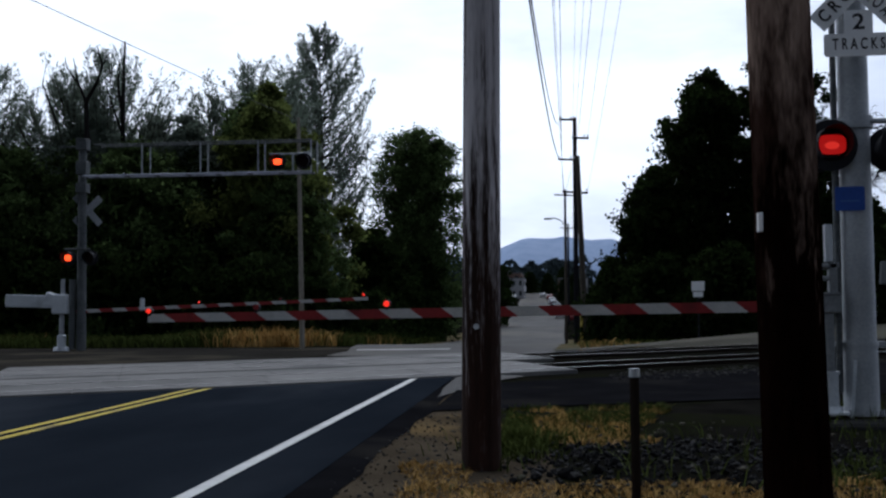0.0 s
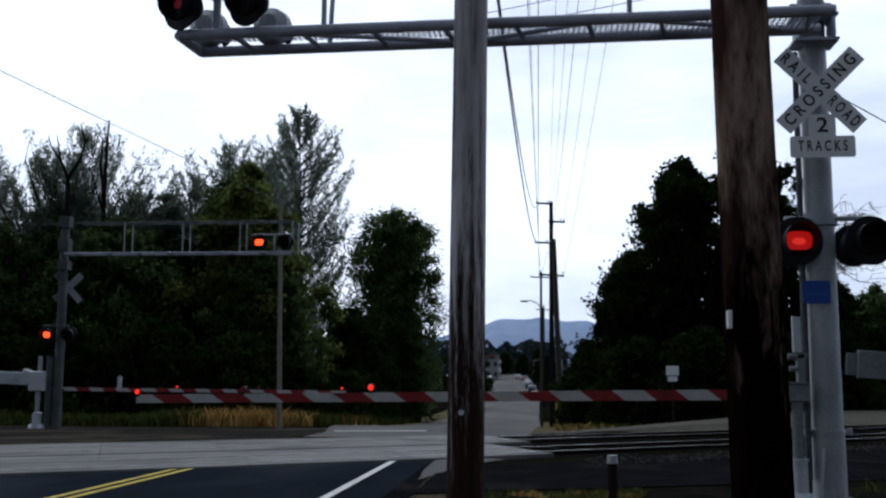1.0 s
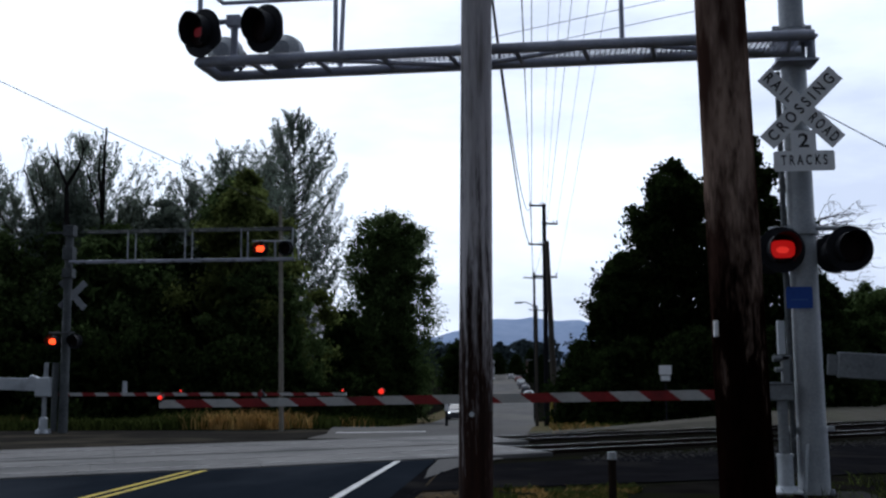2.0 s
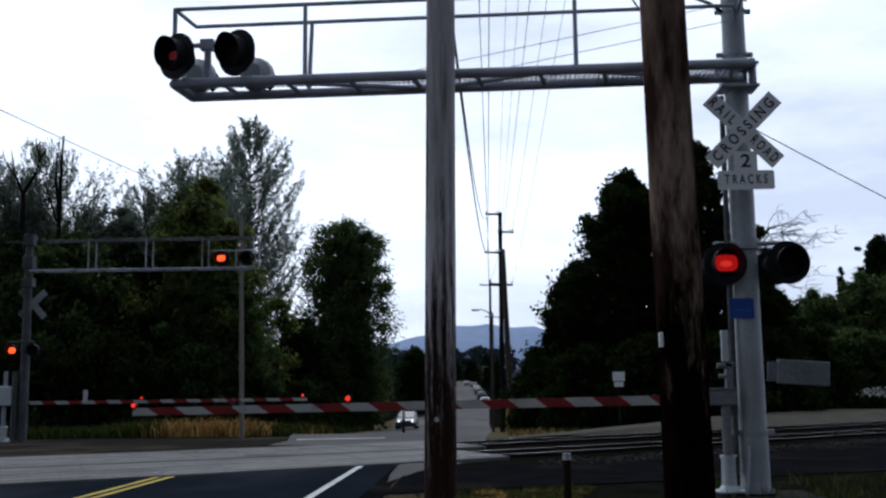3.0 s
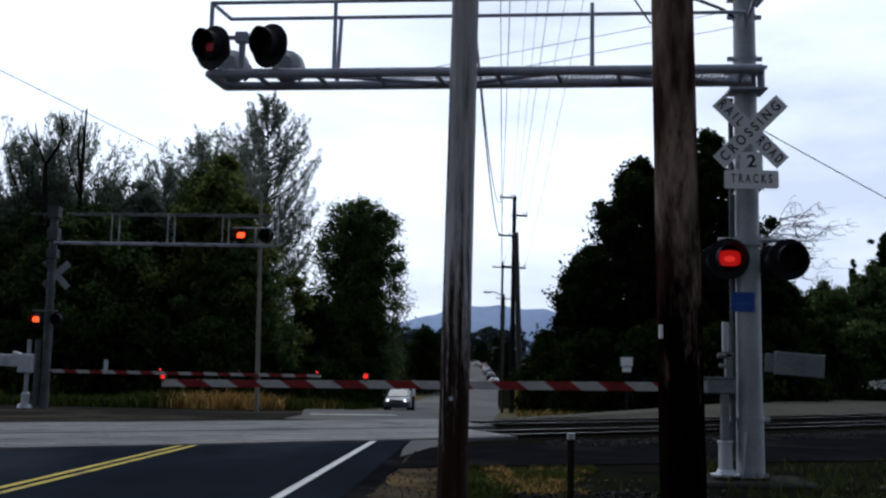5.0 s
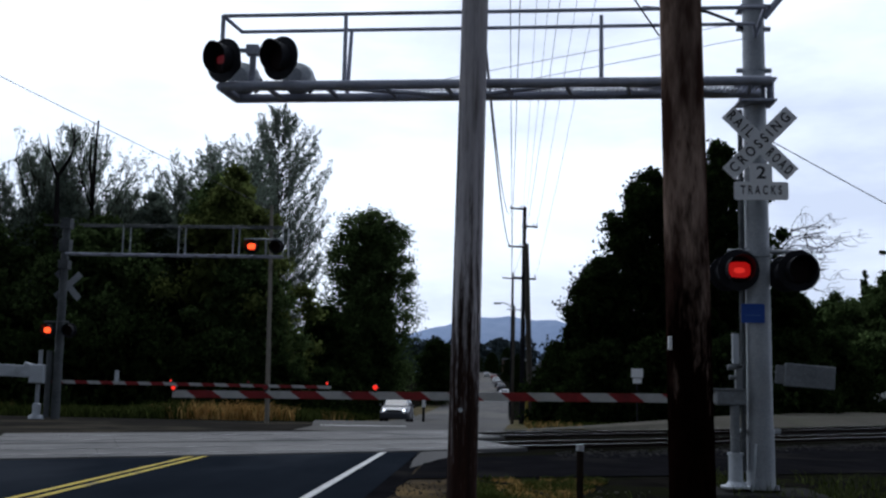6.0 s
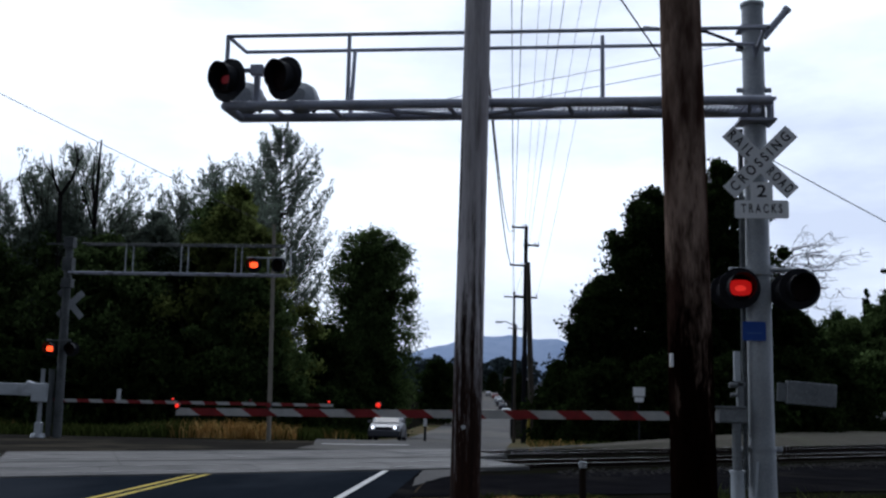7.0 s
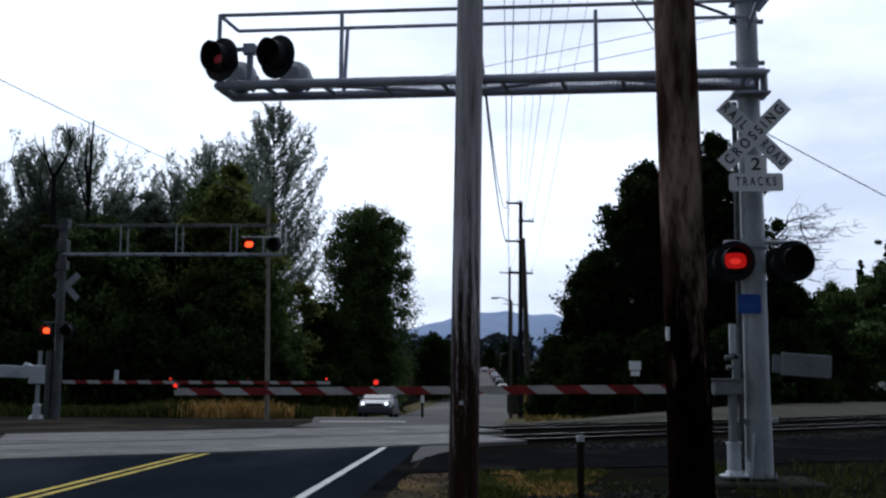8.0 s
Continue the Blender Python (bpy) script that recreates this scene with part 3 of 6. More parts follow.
def stones(name, places, sizes, material, label, category, seed):
    """Many angular stones in one mesh."""
    rnd = np.random.RandomState(seed)
    g = (1 + 5 ** 0.5) / 2
    base = np.array([(-1, g, 0), (1, g, 0), (-1, -g, 0), (1, -g, 0), (0, -1, g), (0, 1, g), (0, -1, -g), (0, 1, -g), (g, 0, -1), (g, 0, 1), (-g, 0, -1), (-g, 0, 1)], float) / 1.9
    tri = [(0, 11, 5), (0, 5, 1), (0, 1, 7), (0, 7, 10), (0, 10, 11), (1, 5, 9), (5, 11, 4), (11, 10, 2), (10, 7, 6), (7, 1, 8),
           (3, 9, 4), (3, 4, 2), (3, 2, 6), (3, 6, 8), (3, 8, 9), (4, 9, 5), (2, 4, 11), (6, 2, 10), (8, 6, 7), (9, 8, 1)]
    verts, faces = [], []
    for (x, y, z), s in zip(places, sizes):
        v = base * rnd.uniform(0.6, 1.3, (1, 3)) + rnd.uniform(-0.28, 0.28, (12, 3))
        a = rnd.uniform(0, 6.28)
        c, k = math.cos(a), math.sin(a)
        v = v @ np.array([[c, -k, 0], [k, c, 0], [0, 0, 0.7]]) * s + (x, y, z)
        n = len(verts)
        verts += [tuple(p) for p in v]
        faces += [(n + i, n + j, n + q) for i, j, q in tri]
    return tagged(raw(name, verts, faces, material), label, category, kind="stuff")


def ballast():
    rnd = random.Random(7)
    pl, sz = [], []
    for _ in range(4800):
        x = 1.0 + 26 * rnd.random() ** 1.5
        o = rnd.uniform(-2.6, 8.4)
        z = -0.12 + 0.02 * rnd.random()
        if o < -0.6:
            z -= 0.05 * (-0.6 - o)
        pl.append((x, track_y(x, o), z))
        sz.append(rnd.uniform(0.03, 0.075))
    stones("ballast", pl, sz, BALLAST, "dark track ballast stones round the sleepers", "ballast", 3)
    verts, faces, xs, os_ = [], [], [1.0 + i * 1.5 for i in range(45)], (-2.8, -0.9, 0, 4, 8.2)
    for x in xs:
        for o, z in zip(os_, (-0.06, -0.10, -0.10, -0.10, -0.06)):
            verts.append((x, track_y(x, o), z + 0.03))
    for i in range(len(xs) - 1):
        for j in range(4):
            a = i * 5 + j
            faces.append((a, a + 5, a + 6, a + 1))
    tagged(raw("ballast_bed", verts, faces, BALLAST), "dark ballast bed under the tracks", "ballast", kind="structure")
    pl, sz = [], []
    for _ in range(2600):
        x = rnd.uniform(1.5, 16)
        pl.append((x, track_y(x, -2.9 + rnd.gauss(0, 0.55)), rnd.uniform(-0.025, -0.005)))
        sz.append(rnd.uniform(0.012, 0.034))
    stones("track_gravel", pl, sz, CHIPS, "loose pale gravel beside the ballast", "gravel", 9)


ballast()
shoulder()


# ---- utility poles close by ----
def big_pole(name, x, y, r0, r1, height, lean, material, label, seed, cracks):
    """A round timber pole with uneven girth, checks along the grain and a few bolts."""
    rnd = random.Random(seed)
    t = thing(name, (x, y, -0.4), label, "utility pole")
    verts, faces, seg, rows = [], [], 40, 60
    ph = [rnd.uniform(0, 6.28) for _ in range(8)]
    for j in range(rows + 1):
        z = height * j / rows
        for i in range(seg):
            a = 2 * math.pi * i / seg
            r = r0 + (r1 - r0) * j / rows
            r *= 1 + 0.012 * math.sin(3 * a + ph[0] + 0.3 * z) + 0.010 * math.sin(7 * a + ph[1] - 0.5 * z)
            groove = 0
            for k in range(cracks):
                d = (a - (ph[k % 8] * 1.7 + k * 0.83) + 0.06 * math.sin(z * 1.3 + k)) % (2 * math.pi)
                d = min(d, 2 * math.pi - d)
                if d < 0.09:
                    groove += 0.012 * (1 - d / 0.09) * max(0, math.sin(z * 0.55 + k * 1.9))
            r -= groove
            verts.append((lean[0] * z + r * math.cos(a), lean[1] * z + r * math.sin(a), z))
    for j in range(rows):
        for i in range(seg):
            faces.append((j * seg + i, j * seg + (i + 1) % seg, (j + 1) * seg + (i + 1) % seg, (j + 1) * seg + i))
    faces.append(tuple(rows * seg + i for i in range(seg)))
    raw("shaft", verts, faces, material, t, smooth=True)
    return t


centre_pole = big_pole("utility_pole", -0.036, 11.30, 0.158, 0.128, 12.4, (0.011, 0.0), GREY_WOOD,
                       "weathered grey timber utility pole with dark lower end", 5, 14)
bm = cyl(B(), (-0.016, -0.17, 1.50), (-0.016, -0.13, 1.50), 0.024, 0.02, 10)
part("bolt_head", bm, ALU, centre_pole, "round pale metal tag")
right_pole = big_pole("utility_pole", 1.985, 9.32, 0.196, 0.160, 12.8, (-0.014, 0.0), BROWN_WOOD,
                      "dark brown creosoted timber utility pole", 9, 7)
bm = box(B(), (-0.205, -0.10, 2.14), (0.03, 0.05, 0.115), 0.004)
part("marker_tag", bm, SIGN_WHITE, right_pole, "small white plastic tag")


# ---- signals ----
def signal_head(name, parent, at, yaw, dia, lamp, lens_r, core=None, back=True, hood=0.32, bowl=1.25, lit_r=0.66):
    """A crossing light: housing, round black background, hood, lens and the lit insert that comes forward when it flashes.
    It faces -y in its own space."""
    h = new(name)
    h.parent = parent
    h.matrix_basis = pose(*at, 0, 0, yaw)
    h.empty_display_size = 0.1
    R = dia / 2
    if back:
        bm = B()
        cyl(bm, (0, 0.0, 0), (0, 0.02, 0), R, R, 28)
        part("background_disc", bm, BLACK, h)
    bm = B()
    cyl(bm, (0, 0.02, 0), (0, 0.14, 0), lens_r * bowl, lens_r * bowl * 0.9, 18)
    cyl(bm, (0, 0.14, 0), (0, 0.24, 0), lens_r * bowl * 0.9, lens_r * bowl * 0.45, 18)
    part("housing", bm, GALV if not back else BLACK, h)
    verts, faces, n = [], [], 20
    for k in range(n + 1):
        a = radians(-55) + radians(290) * k / n
        dep = hood - 0.45 * hood * abs(k / n - 0.5) * 2
        c, s = math.cos(a), math.sin(a)
        for rr, d in ((lens_r * 1.12, 0.0), (lens_r * 1.16, -dep), (lens_r * 1.24, -dep), (lens_r * 1.2, 0.0)):
            verts.append((rr * c, d, rr * s))
    for k in range(n):
        for j in range(4):
            faces.append((k * 4 + j, k * 4 + (j + 1) % 4, k * 4 + 4 + (j + 1) % 4, k * 4 + 4 + j))
    raw("hood", verts, faces, BLACK, h)
    bm = B()
    cyl(bm, (0, -0.03, 0), (0, -0.004, 0), lens_r, lens_r * 1.1, 24)
    part("lens", bm, LENS, h, "dark red glass lens")
    bm = B()
    ring = []
    for k in range(24):
        a = 2 * math.pi * k / 24
        c, q = math.cos(a), math.sin(a)
        ring.append((lens_r * lit_r * 1.12 * math.copysign(abs(c) ** 0.6, c), lens_r * lit_r * 0.80 * math.copysign(abs(q) ** 0.6, q)))
    prism(bm, ring, -0.006, 0.0)
    lit = part("lit_insert", bm, lamp, h, "glowing red lamp insert")
    if core:
        bm = B()
        spot = [(0.50 * lens_r * math.cos(k * math.pi / 8), 0.27 * lens_r * math.sin(k * math.pi / 8) - 0.06 * lens_r) for k in range(16)]
        prism(bm, spot, -0.010, -0.006)
        part("filament_spot", bm, core, lit)
    return lit


FLASH_A, FLASH_B, ARM_C, ARM_B, STEADY = [], [], [], [], []


def crossbuck(parent, at, letters=True, size=1.22, yaw=0):
    """Two crossed blades on a plate, lettered where it can be read."""
    for name, ang, y in (("blade", -45, 0.0), ("blade", 45, -0.008)):
        bm = box(B(), (0, 0, 0), (size, 0.004, 0.229), 0.0)
        ob = part(name, bm, SIGN_WHITE if letters else GALV_DULL, parent)
        ob.matrix_basis = pose(*at, 0, 0, yaw) @ pose(0, y, 0, 0, ang * -1, 0)
        if letters:
            if ang == -45:
                for word, u in (("RAIL", -0.365), ("ROAD", 0.365)):
                    words("lettering", word, 0.19, SIGN_BLACK, ob, pose(u, -0.006, 0, 90, 0, 0), 0.41)
            else:
                words("lettering", "CROSSING", 0.19, SIGN_BLACK, ob, pose(0, -0.006, 0, 90, 0, 0), 1.08)


def stripe_arm(parent, length, h0, h1, period, thick, lean, first_white, y, z):
    """A gate arm of slanted red and white lengths, from its pivot end towards -x."""
    half = period / 2
    n = int(length / half + 0.999)
    for i in range(n):
        a, b = i * half, min(length, (i + 1) * half)
        def hh(u):
            return h0 + (h1 - h0) * u / length
        la, lb = (lean if i else 0), (lean if b < length - 0.01 else 0)
        out = [(-a - la, z + hh(a) / 2), (-b - lb, z + hh(b) / 2), (-b + lb, z - hh(b) / 2), (-a + la, z - hh(a) / 2)]
        bm = prism(B(), out, y - thick / 2, y + thick / 2)
        part("stripe", bm, STRIPE_WHITE if (i % 2 == 0) == first_white else STRIPE_RED, parent)


def arm_lamp(parent, at, lamp, r=0.05):
    """A small two-faced gate lamp on top of the arm, with its lit insert."""
    r = 0.8 * r
    h = new("arm_lamp")
    h.parent = parent
    h.matrix_basis = pose(*at)
    bm = B()
    cyl(bm, (0, -0.035, 0), (0, 0.035, 0), r * 1.25, r * 1.25, 14)
    box(bm, (0, 0, -r * 1.5), (0.03, 0.05, r), 0.0)
    part("housing", bm, BLACK, h)
    bm = B()
    cyl(bm, (0, -0.05, 0), (0, -0.037, 0), r, r * 1.05, 14)
    part("lens", bm, STRIPE_RED, h)
    bm = B()
    cyl(bm, (0, -0.006, 0), (0, 0.0, 0), r * 0.95, r, 12)
    return part("lit_insert", bm, lamp, h, "glowing red lamp insert")


# near signal mast with its cantilever
MX, MY = 3.835, 14.78
mast = thing("crossing_signal", (MX, MY, 0), "galvanised crossing signal mast with walkway cantilever, crossbuck and red flashing lights", "railway signal")
bm = B()
cyl(bm, (0, 0, 0.0), (0, 0, 0.80), 0.186, 0.180, 32)
cyl(bm, (0, 0, 0.80), (0, 0, 7.0), 0.172, 0.146, 32)
part("pole", bm, GALV, mast)
bm = B()
cyl(bm, (0, 0, 7.0), (0, 0, 7.05), 0.165, 0.165, 24)
cyl(bm, (0, 0, 7.05), (0, 0, 7.10), 0.10, 0.05, 16)
part("cap", bm, GALV, mast)
bm = B()
cyl(bm, (0, 0, 0.02), (0, 0, 0.05), 0.25, 0.25, 24)
part("base_plate", bm, RAIL_STEEL, mast)
for k in range(4):
    a = radians(45 + 90 * k)
    bm = cyl(B(), (0.24 * math.cos(a), 0.24 * math.sin(a), 0.05), (0.24 * math.cos(a), 0.24 * math.sin(a), 0.12), 0.022, 0.022, 6)
    part("anchor_bolt", bm, GALV_VEILED, mast)
bm = B()
box(bm, (-0.13, -0.20, 0.34), (0.035, 0.012, 0.62), 0.003, Euler((0, radians(5), 0)).to_matrix())
part("earth_strap", bm, ALU, mast, "flat bright metal strap")
for z, r in ((0.815, 0.19), (5.78, 0.165), (6.38, 0.162)):
    bm = B()
    cyl(bm, (0, 0, z - 0.025), (0, 0, z + 0.025), r, r, 24)
    box(bm, (r + 0.03, 0, z), (0.09, 0.05, 0.06), 0.006)
    box(bm, (-r - 0.03, 0, z), (0.09, 0.05, 0.06), 0.006)
    part("clamp_band", bm, GALV, mast)
# bracket box that carries the walkway
for z in (5.28, 5.58):
    bm = B()
    box(bm, (-0.02, -0.12, z), (0.50, 0.42, 0.035), 0.004)
    part("bracket_plate", bm, GALV_VEILED, mast)
for x, w in ((-0.21, 0.05), (0.17, 0.03)):
    part("bracket_web", box(B(), (x, -0.20, 5.43), (w, 0.30, 0.27), 0.004), GALV_VEILED, mast)
bm = B()
box(bm, (0.0, -0.02, 6.66), (0.42, 0.36, 0.03), 0.003)
part("top_bracket", bm, GALV_VEILED, mast)
bm = B()
cyl(bm, (0.15, -0.02, 6.55), (0.46, -0.04, 6.93), 0.05, 0.05, 14)
cyl(bm, (0.46, -0.04, 6.93), (0.49, -0.04, 6.965), 0.062, 0.062, 14)
part("conduit_elbow", bm, GALV_VEILED, mast)
bm = B()
cyl(bm, (-0.235, -0.06, 0.3), (-0.215, -0.06, 5.2), 0.036, 0.036, 12)
part("conduit", bm, GALV_FAR, mast, "dull grey cable conduit")
bm = B()
tube(bm, [(-0.17, -0.1, 6.36), (-0.38, -0.35, 6.38), (-0.75, -0.5, 6.46), (-1.6, -0.5, 6.52)], 0.022, 8)
part("cable_hose", bm, BLACK, mast)

# walkway: two chords, cross members and open grating
NEAR_Y, FAR_Y = 13.45 - MY, 14.06 - MY


def wz(x):
    return 5.15 + 0.015 * (x + 7.2)


bm = B()
cyl(bm, (-7.17, NEAR_Y, wz(-7.17)), (-0.1, NEAR_Y, wz(-0.1)), 0.062, 0.062, 14)
part("near_chord", bm, GALV_VEILED, mast)
bm = B()
for a, b in ((-7.10, -0.1),):
    cyl(bm, (a, FAR_Y, wz(a)), (b, FAR_Y, wz(b)), 0.062, 0.062, 14)
part("far_chord", bm, GALV_VEILED, mast)
bm = B()
cyl(bm, (-7.17, NEAR_Y, wz(-7.2)), (-7.10, FAR_Y, wz(-7.2)), 0.06, 0.06, 12)
part("end_tube", bm, GALV_VEILED, mast)
for i in range(9):
    x = -6.6 + 0.78 * i
    bm = cyl(B(), (x, NEAR_Y, wz(x)), (x + 0.12, FAR_Y, wz(x)), 0.03, 0.03, 8)
    part("cross_member", bm, GALV_VEILED, mast)
for a, b in ((-6.2, -4.0), (-2.4, -4.0), (-2.4, -0.4)):
    bm = cyl(B(), (a, NEAR_Y, wz(a)), (b, FAR_Y, wz(b)), 0.028, 0.028, 8)
    part("diagonal_brace", bm, GALV_VEILED, mast)
bm = B()
for i in range(15):
    y = NEAR_Y + 0.08 + (FAR_Y - NEAR_Y - 0.16) * i / 14
    box(bm, (-3.65, y, 5.245), (6.9, 0.005, 0.005))
for i in range(116):
    x = -7.05 + 6.85 * i / 115
    box(bm, (x, (NEAR_Y + FAR_Y) / 2, 5.245), (0.012, FAR_Y - NEAR_Y - 0.1, 0.006))
part("grating", bm, GALV_VEILED, mast, "open steel walkway grating")
for y, x0, z0, name in ((NEAR_Y, -7.17, 6.10, "near_handrail"), (FAR_Y, -7.07, 6.09, "far_handrail")):
    bm = tube(B(), [(x0, y, z0), (-0.16, y, z0 + 0.12), (0.0, -0.12, z0 + 0.14)], 0.026, 10)
    part(name, bm, GALV_VEILED, mast)
bm = cyl(B(), (-7.17, NEAR_Y, 6.10), (-7.07, FAR_Y, 6.09), 0.026, 0.026, 10)
part("end_handrail", bm, GALV_VEILED, mast)
for x in (-5.55, -2.24):
    bm = cyl(B(), (x, NEAR_Y, wz(x)), (x, NEAR_Y, 6.11), 0.03, 0.026, 10)
    part("handrail_post", bm, GALV_VEILED, mast)
bm = cyl(B(), (-5.60, FAR_Y, wz(-5.6)), (-5.56, FAR_Y, 6.12), 0.03, 0.026, 10)
part("handrail_post", bm, GALV_VEILED, mast)
bm = cyl(B(), (-7.17, NEAR_Y, 5.72), (-7.17, NEAR_Y, 6.11), 0.03, 0.028, 10)
part("handrail_post", bm, GALV_VEILED, mast)

# two wires that run behind the mast, added here as lengths fixed to it
for x, z in ((-4.80, 6.46), (-3.62, 6.22)):
    bm = cyl(B(), (x, (NEAR_Y + FAR_Y) / 2, wz(x) + 0.05), (-0.1, -0.1, z), 0.005, 0.005, 6)
    part("background_wire", bm, GALV_VEILED, mast)

# lights on the cantilever: a pair facing the road, a pair facing the other way
bm = B()
cyl(bm, (-6.78, NEAR_Y + 0.1, wz(-6.8)), (-6.78, NEAR_Y + 0.1, 5.66), 0.045, 0.045, 12)
cyl(bm, (-7.25, NEAR_Y + 0.06, 5.64), (-6.2, NEAR_Y + 0.06, 5.68), 0.032, 0.032, 10)
box(bm, (-6.78, NEAR_Y + 0.08, 5.66), (0.17, 0.12, 0.14), 0.01)
part("lamp_bracket", bm, GALV_VEILED, mast)
FLASH_A.append((signal_head("signal_head", mast, (-7.12, NEAR_Y - 0.10, 5.47), -30, 0.58, LAMP_DIM, 0.16, hood=0.24, lit_r=0.42), 1))
FLASH_B.append((signal_head("signal_head", mast, (-6.38, NEAR_Y - 0.10, 5.50), -30, 0.58, LAMP_DIM, 0.16, hood=0.24, lit_r=0.42), 1))
FLASH_A.append((signal_head("signal_head", mast, (-7.02, FAR_Y + 0.05, 5.43), 176, 0.46, LAMP_DIM, 0.15, back=False, bowl=1.5), 1))
FLASH_B.append((signal_head("signal_head", mast, (-6.27, FAR_Y + 0.05, 5.43), 176, 0.46, LAMP_DIM, 0.15, back=False, bowl=1.5), 1))

# crossbuck, plates, lower lights
crossbuck(mast, (0.012, -0.22, 4.70))
bm = box(B(), (0.025, -0.205, 4.27), (0.30, 0.004, 0.30), 0.0)
two = part("number_plate", bm, SIGN_WHITE, mast, "white plate with a black figure")
words("lettering", "2", 0.24, SIGN_BLACK, two, pose(0.025, -0.209, 4.285, 90, 0, 0), 0.125)
bm = prism(B(), [(-0.345, 3.94), (-0.345, 4.14), (-0.325, 4.165), (0.365, 4.165), (0.385, 4.14), (0.385, 3.94), (0.365, 3.915), (-0.325, 3.915)], -0.212, -0.207)
tr = part("tracks_plate", bm, SIGN_WHITE, mast, "white plate lettered in black")
words("lettering", "TRACKS", 0.17, SIGN_BLACK, tr, pose(0.02, -0.214, 4.045, 90, 0, 0), 0.55)
bm = B()
cyl(bm, (-0.42, -0.12, 3.22), (0.46, -0.12, 3.22), 0.030, 0.030, 10)
cyl(bm, (0, 0, 3.15), (0, 0, 3.28), 0.20, 0.20, 20)
part("lamp_crossarm", bm, GALV, mast)
for x in (-0.30, 0.50):
    bm = cyl(B(), (x, -0.10, 2.98), (x, -0.10, 3.22), 0.028, 0.028, 8)
    part("lamp_stem", bm, BLACK, mast)
FLASH_A.append((signal_head("signal_head", mast, (-0.30, -0.22, 2.955), 0, 0.56, LAMP_RED, 0.155, LAMP_CORE, lit_r=0.86), 1))
FLASH_B.append((signal_head("signal_head", mast, (0.50, -0.22, 2.955), 0, 0.56, LAMP_RED, 0.155, LAMP_CORE, lit_r=0.86), 1))
FLASH_A.append((signal_head("signal_head", mast, (-0.36, 0.24, 2.955), 180, 0.50, LAMP_DIM, 0.14), 1))
FLASH_B.append((signal_head("signal_head", mast, (0.44, 0.24, 2.955), 180, 0.50, LAMP_DIM, 0.14), 1))
bm = prism(B(), [(-0.27, 2.26), (-0.27, 2.49), (-0.255, 2.505), (0.025, 2.505), (0.04, 2.49), (0.04, 2.26), (0.025, 2.245), (-0.255, 2.245)], -0.205, -0.20)
blue = part("notice_plate", bm, SIGN_BLUE, mast, "small blue notice plate")
bm = box(B(), (-0.115, -0.207, 2.35), (0.20, 0.002, 0.014))
part("print_bar", bm, SIGN_BLUE_PALE, blue)
pad = tagged(part("foundation", box(B(), (MX - 0.1, MY - 0.1, -0.06), (1.7, 1.3, 0.18), 0.03), PAD), "weathered concrete foundation under the signal mast", "foundation", kind="structure")

# near gate: stand, mechanism, counterweight and striped arm
GX, GY = 3.47, 14.62
gate = thing("crossing_gate", (GX, GY, 0), "lowered red and white striped crossing gate with galvanised stand", "crossing gate")
bm = B()
cyl(bm, (0, 0, 0.08), (0, 0, 0.10), 0.20, 0.20, 16)
cyl(bm, (0, 0, 0.10), (0, 0, 0.16), 0.14, 0.10, 16)
cyl(bm, (0, 0, 0.10), (0, 0, 0.52), 0.095, 0.09, 16)
cyl(bm, (0, 0, 0.50), (0, 0, 0.53), 0.105, 0.105, 16)
part("stand_foot", bm, ALU, gate, "bright aluminium foot")
bm = cyl(B(), (0, 0, 0.52), (0.0, 0, 1.2), 0.062, 0.062, 16)
part("stand_tube", bm, GALV_DULL, gate)
bm = B()
box(bm, (-0.06, 0.02, 1.25), (0.38, 0.20, 0.20), 0.015)
box(bm, (-0.10, 0.02, 1.36), (0.46, 0.22, 0.025), 0.004)
part("mechanism_box", bm, GALV_DULL, gate)
bm = B()
box(bm, (0.05, -0.02, 1.52), (0.09, 0.10, 0.34), 0.012)
box(bm, (0.02, -0.04, 1.66), (0.20, 0.06, 0.06), 0.008)
cyl(bm, (-0.10, -0.05, 1.65), (0.0, -0.05, 1.65), 0.035, 0.035, 10)
cyl(bm, (-0.08, -0.05, 1.52), (0.0, -0.05, 1.52), 0.028, 0.028, 10)
part("crank", bm, GALV_DULL, gate)
bm = B()
box(bm, (0.015, -0.02, 1.90), (0.085, 0.07, 0.40), 0.006)
part("upright_bar", bm, ALU, gate, "pale upright bar")
bm = B()
box(bm, (0.62, -0.28, 1.56), (0.30, 0.05, 0.24), 0.006, Euler((0, radians(4), 0)).to_matrix())
box(bm, (0.90, -0.30, 1.545), (0.64, 0.09, 0.30), 0.010, Euler((0, radians(4), 0)).to_matrix())
for x in (0.70, 0.84):
    cyl(bm, (x, -0.36, 1.56), (x, -0.33, 1.56), 0.022, 0.022, 8)
part("counterweight", bm, GALV_DULL, gate, "galvanised counterweight plates")
arm = new("gate_arm")
arm.parent = gate
arm.matrix_basis = pose(-0.10, 0.42, 1.230, 0, -0.62, 0)
stripe_arm(arm, 7.62, 0.125, 0.10, 0.735, 0.04, 0.075, True, 0.0, 0.0)
STEADY.append((arm_lamp(arm, (-7.60, 0, 0.085), LAMP_ARM, 0.038), 0))
ARM_B.append((arm_lamp(arm, (-6.30, 0, 0.105), LAMP_ARM, 0.042), 0))
ARM_C.append((arm_lamp(arm, (-4.75, 0, 0.115), LAMP_ARM, 0.045), 0))

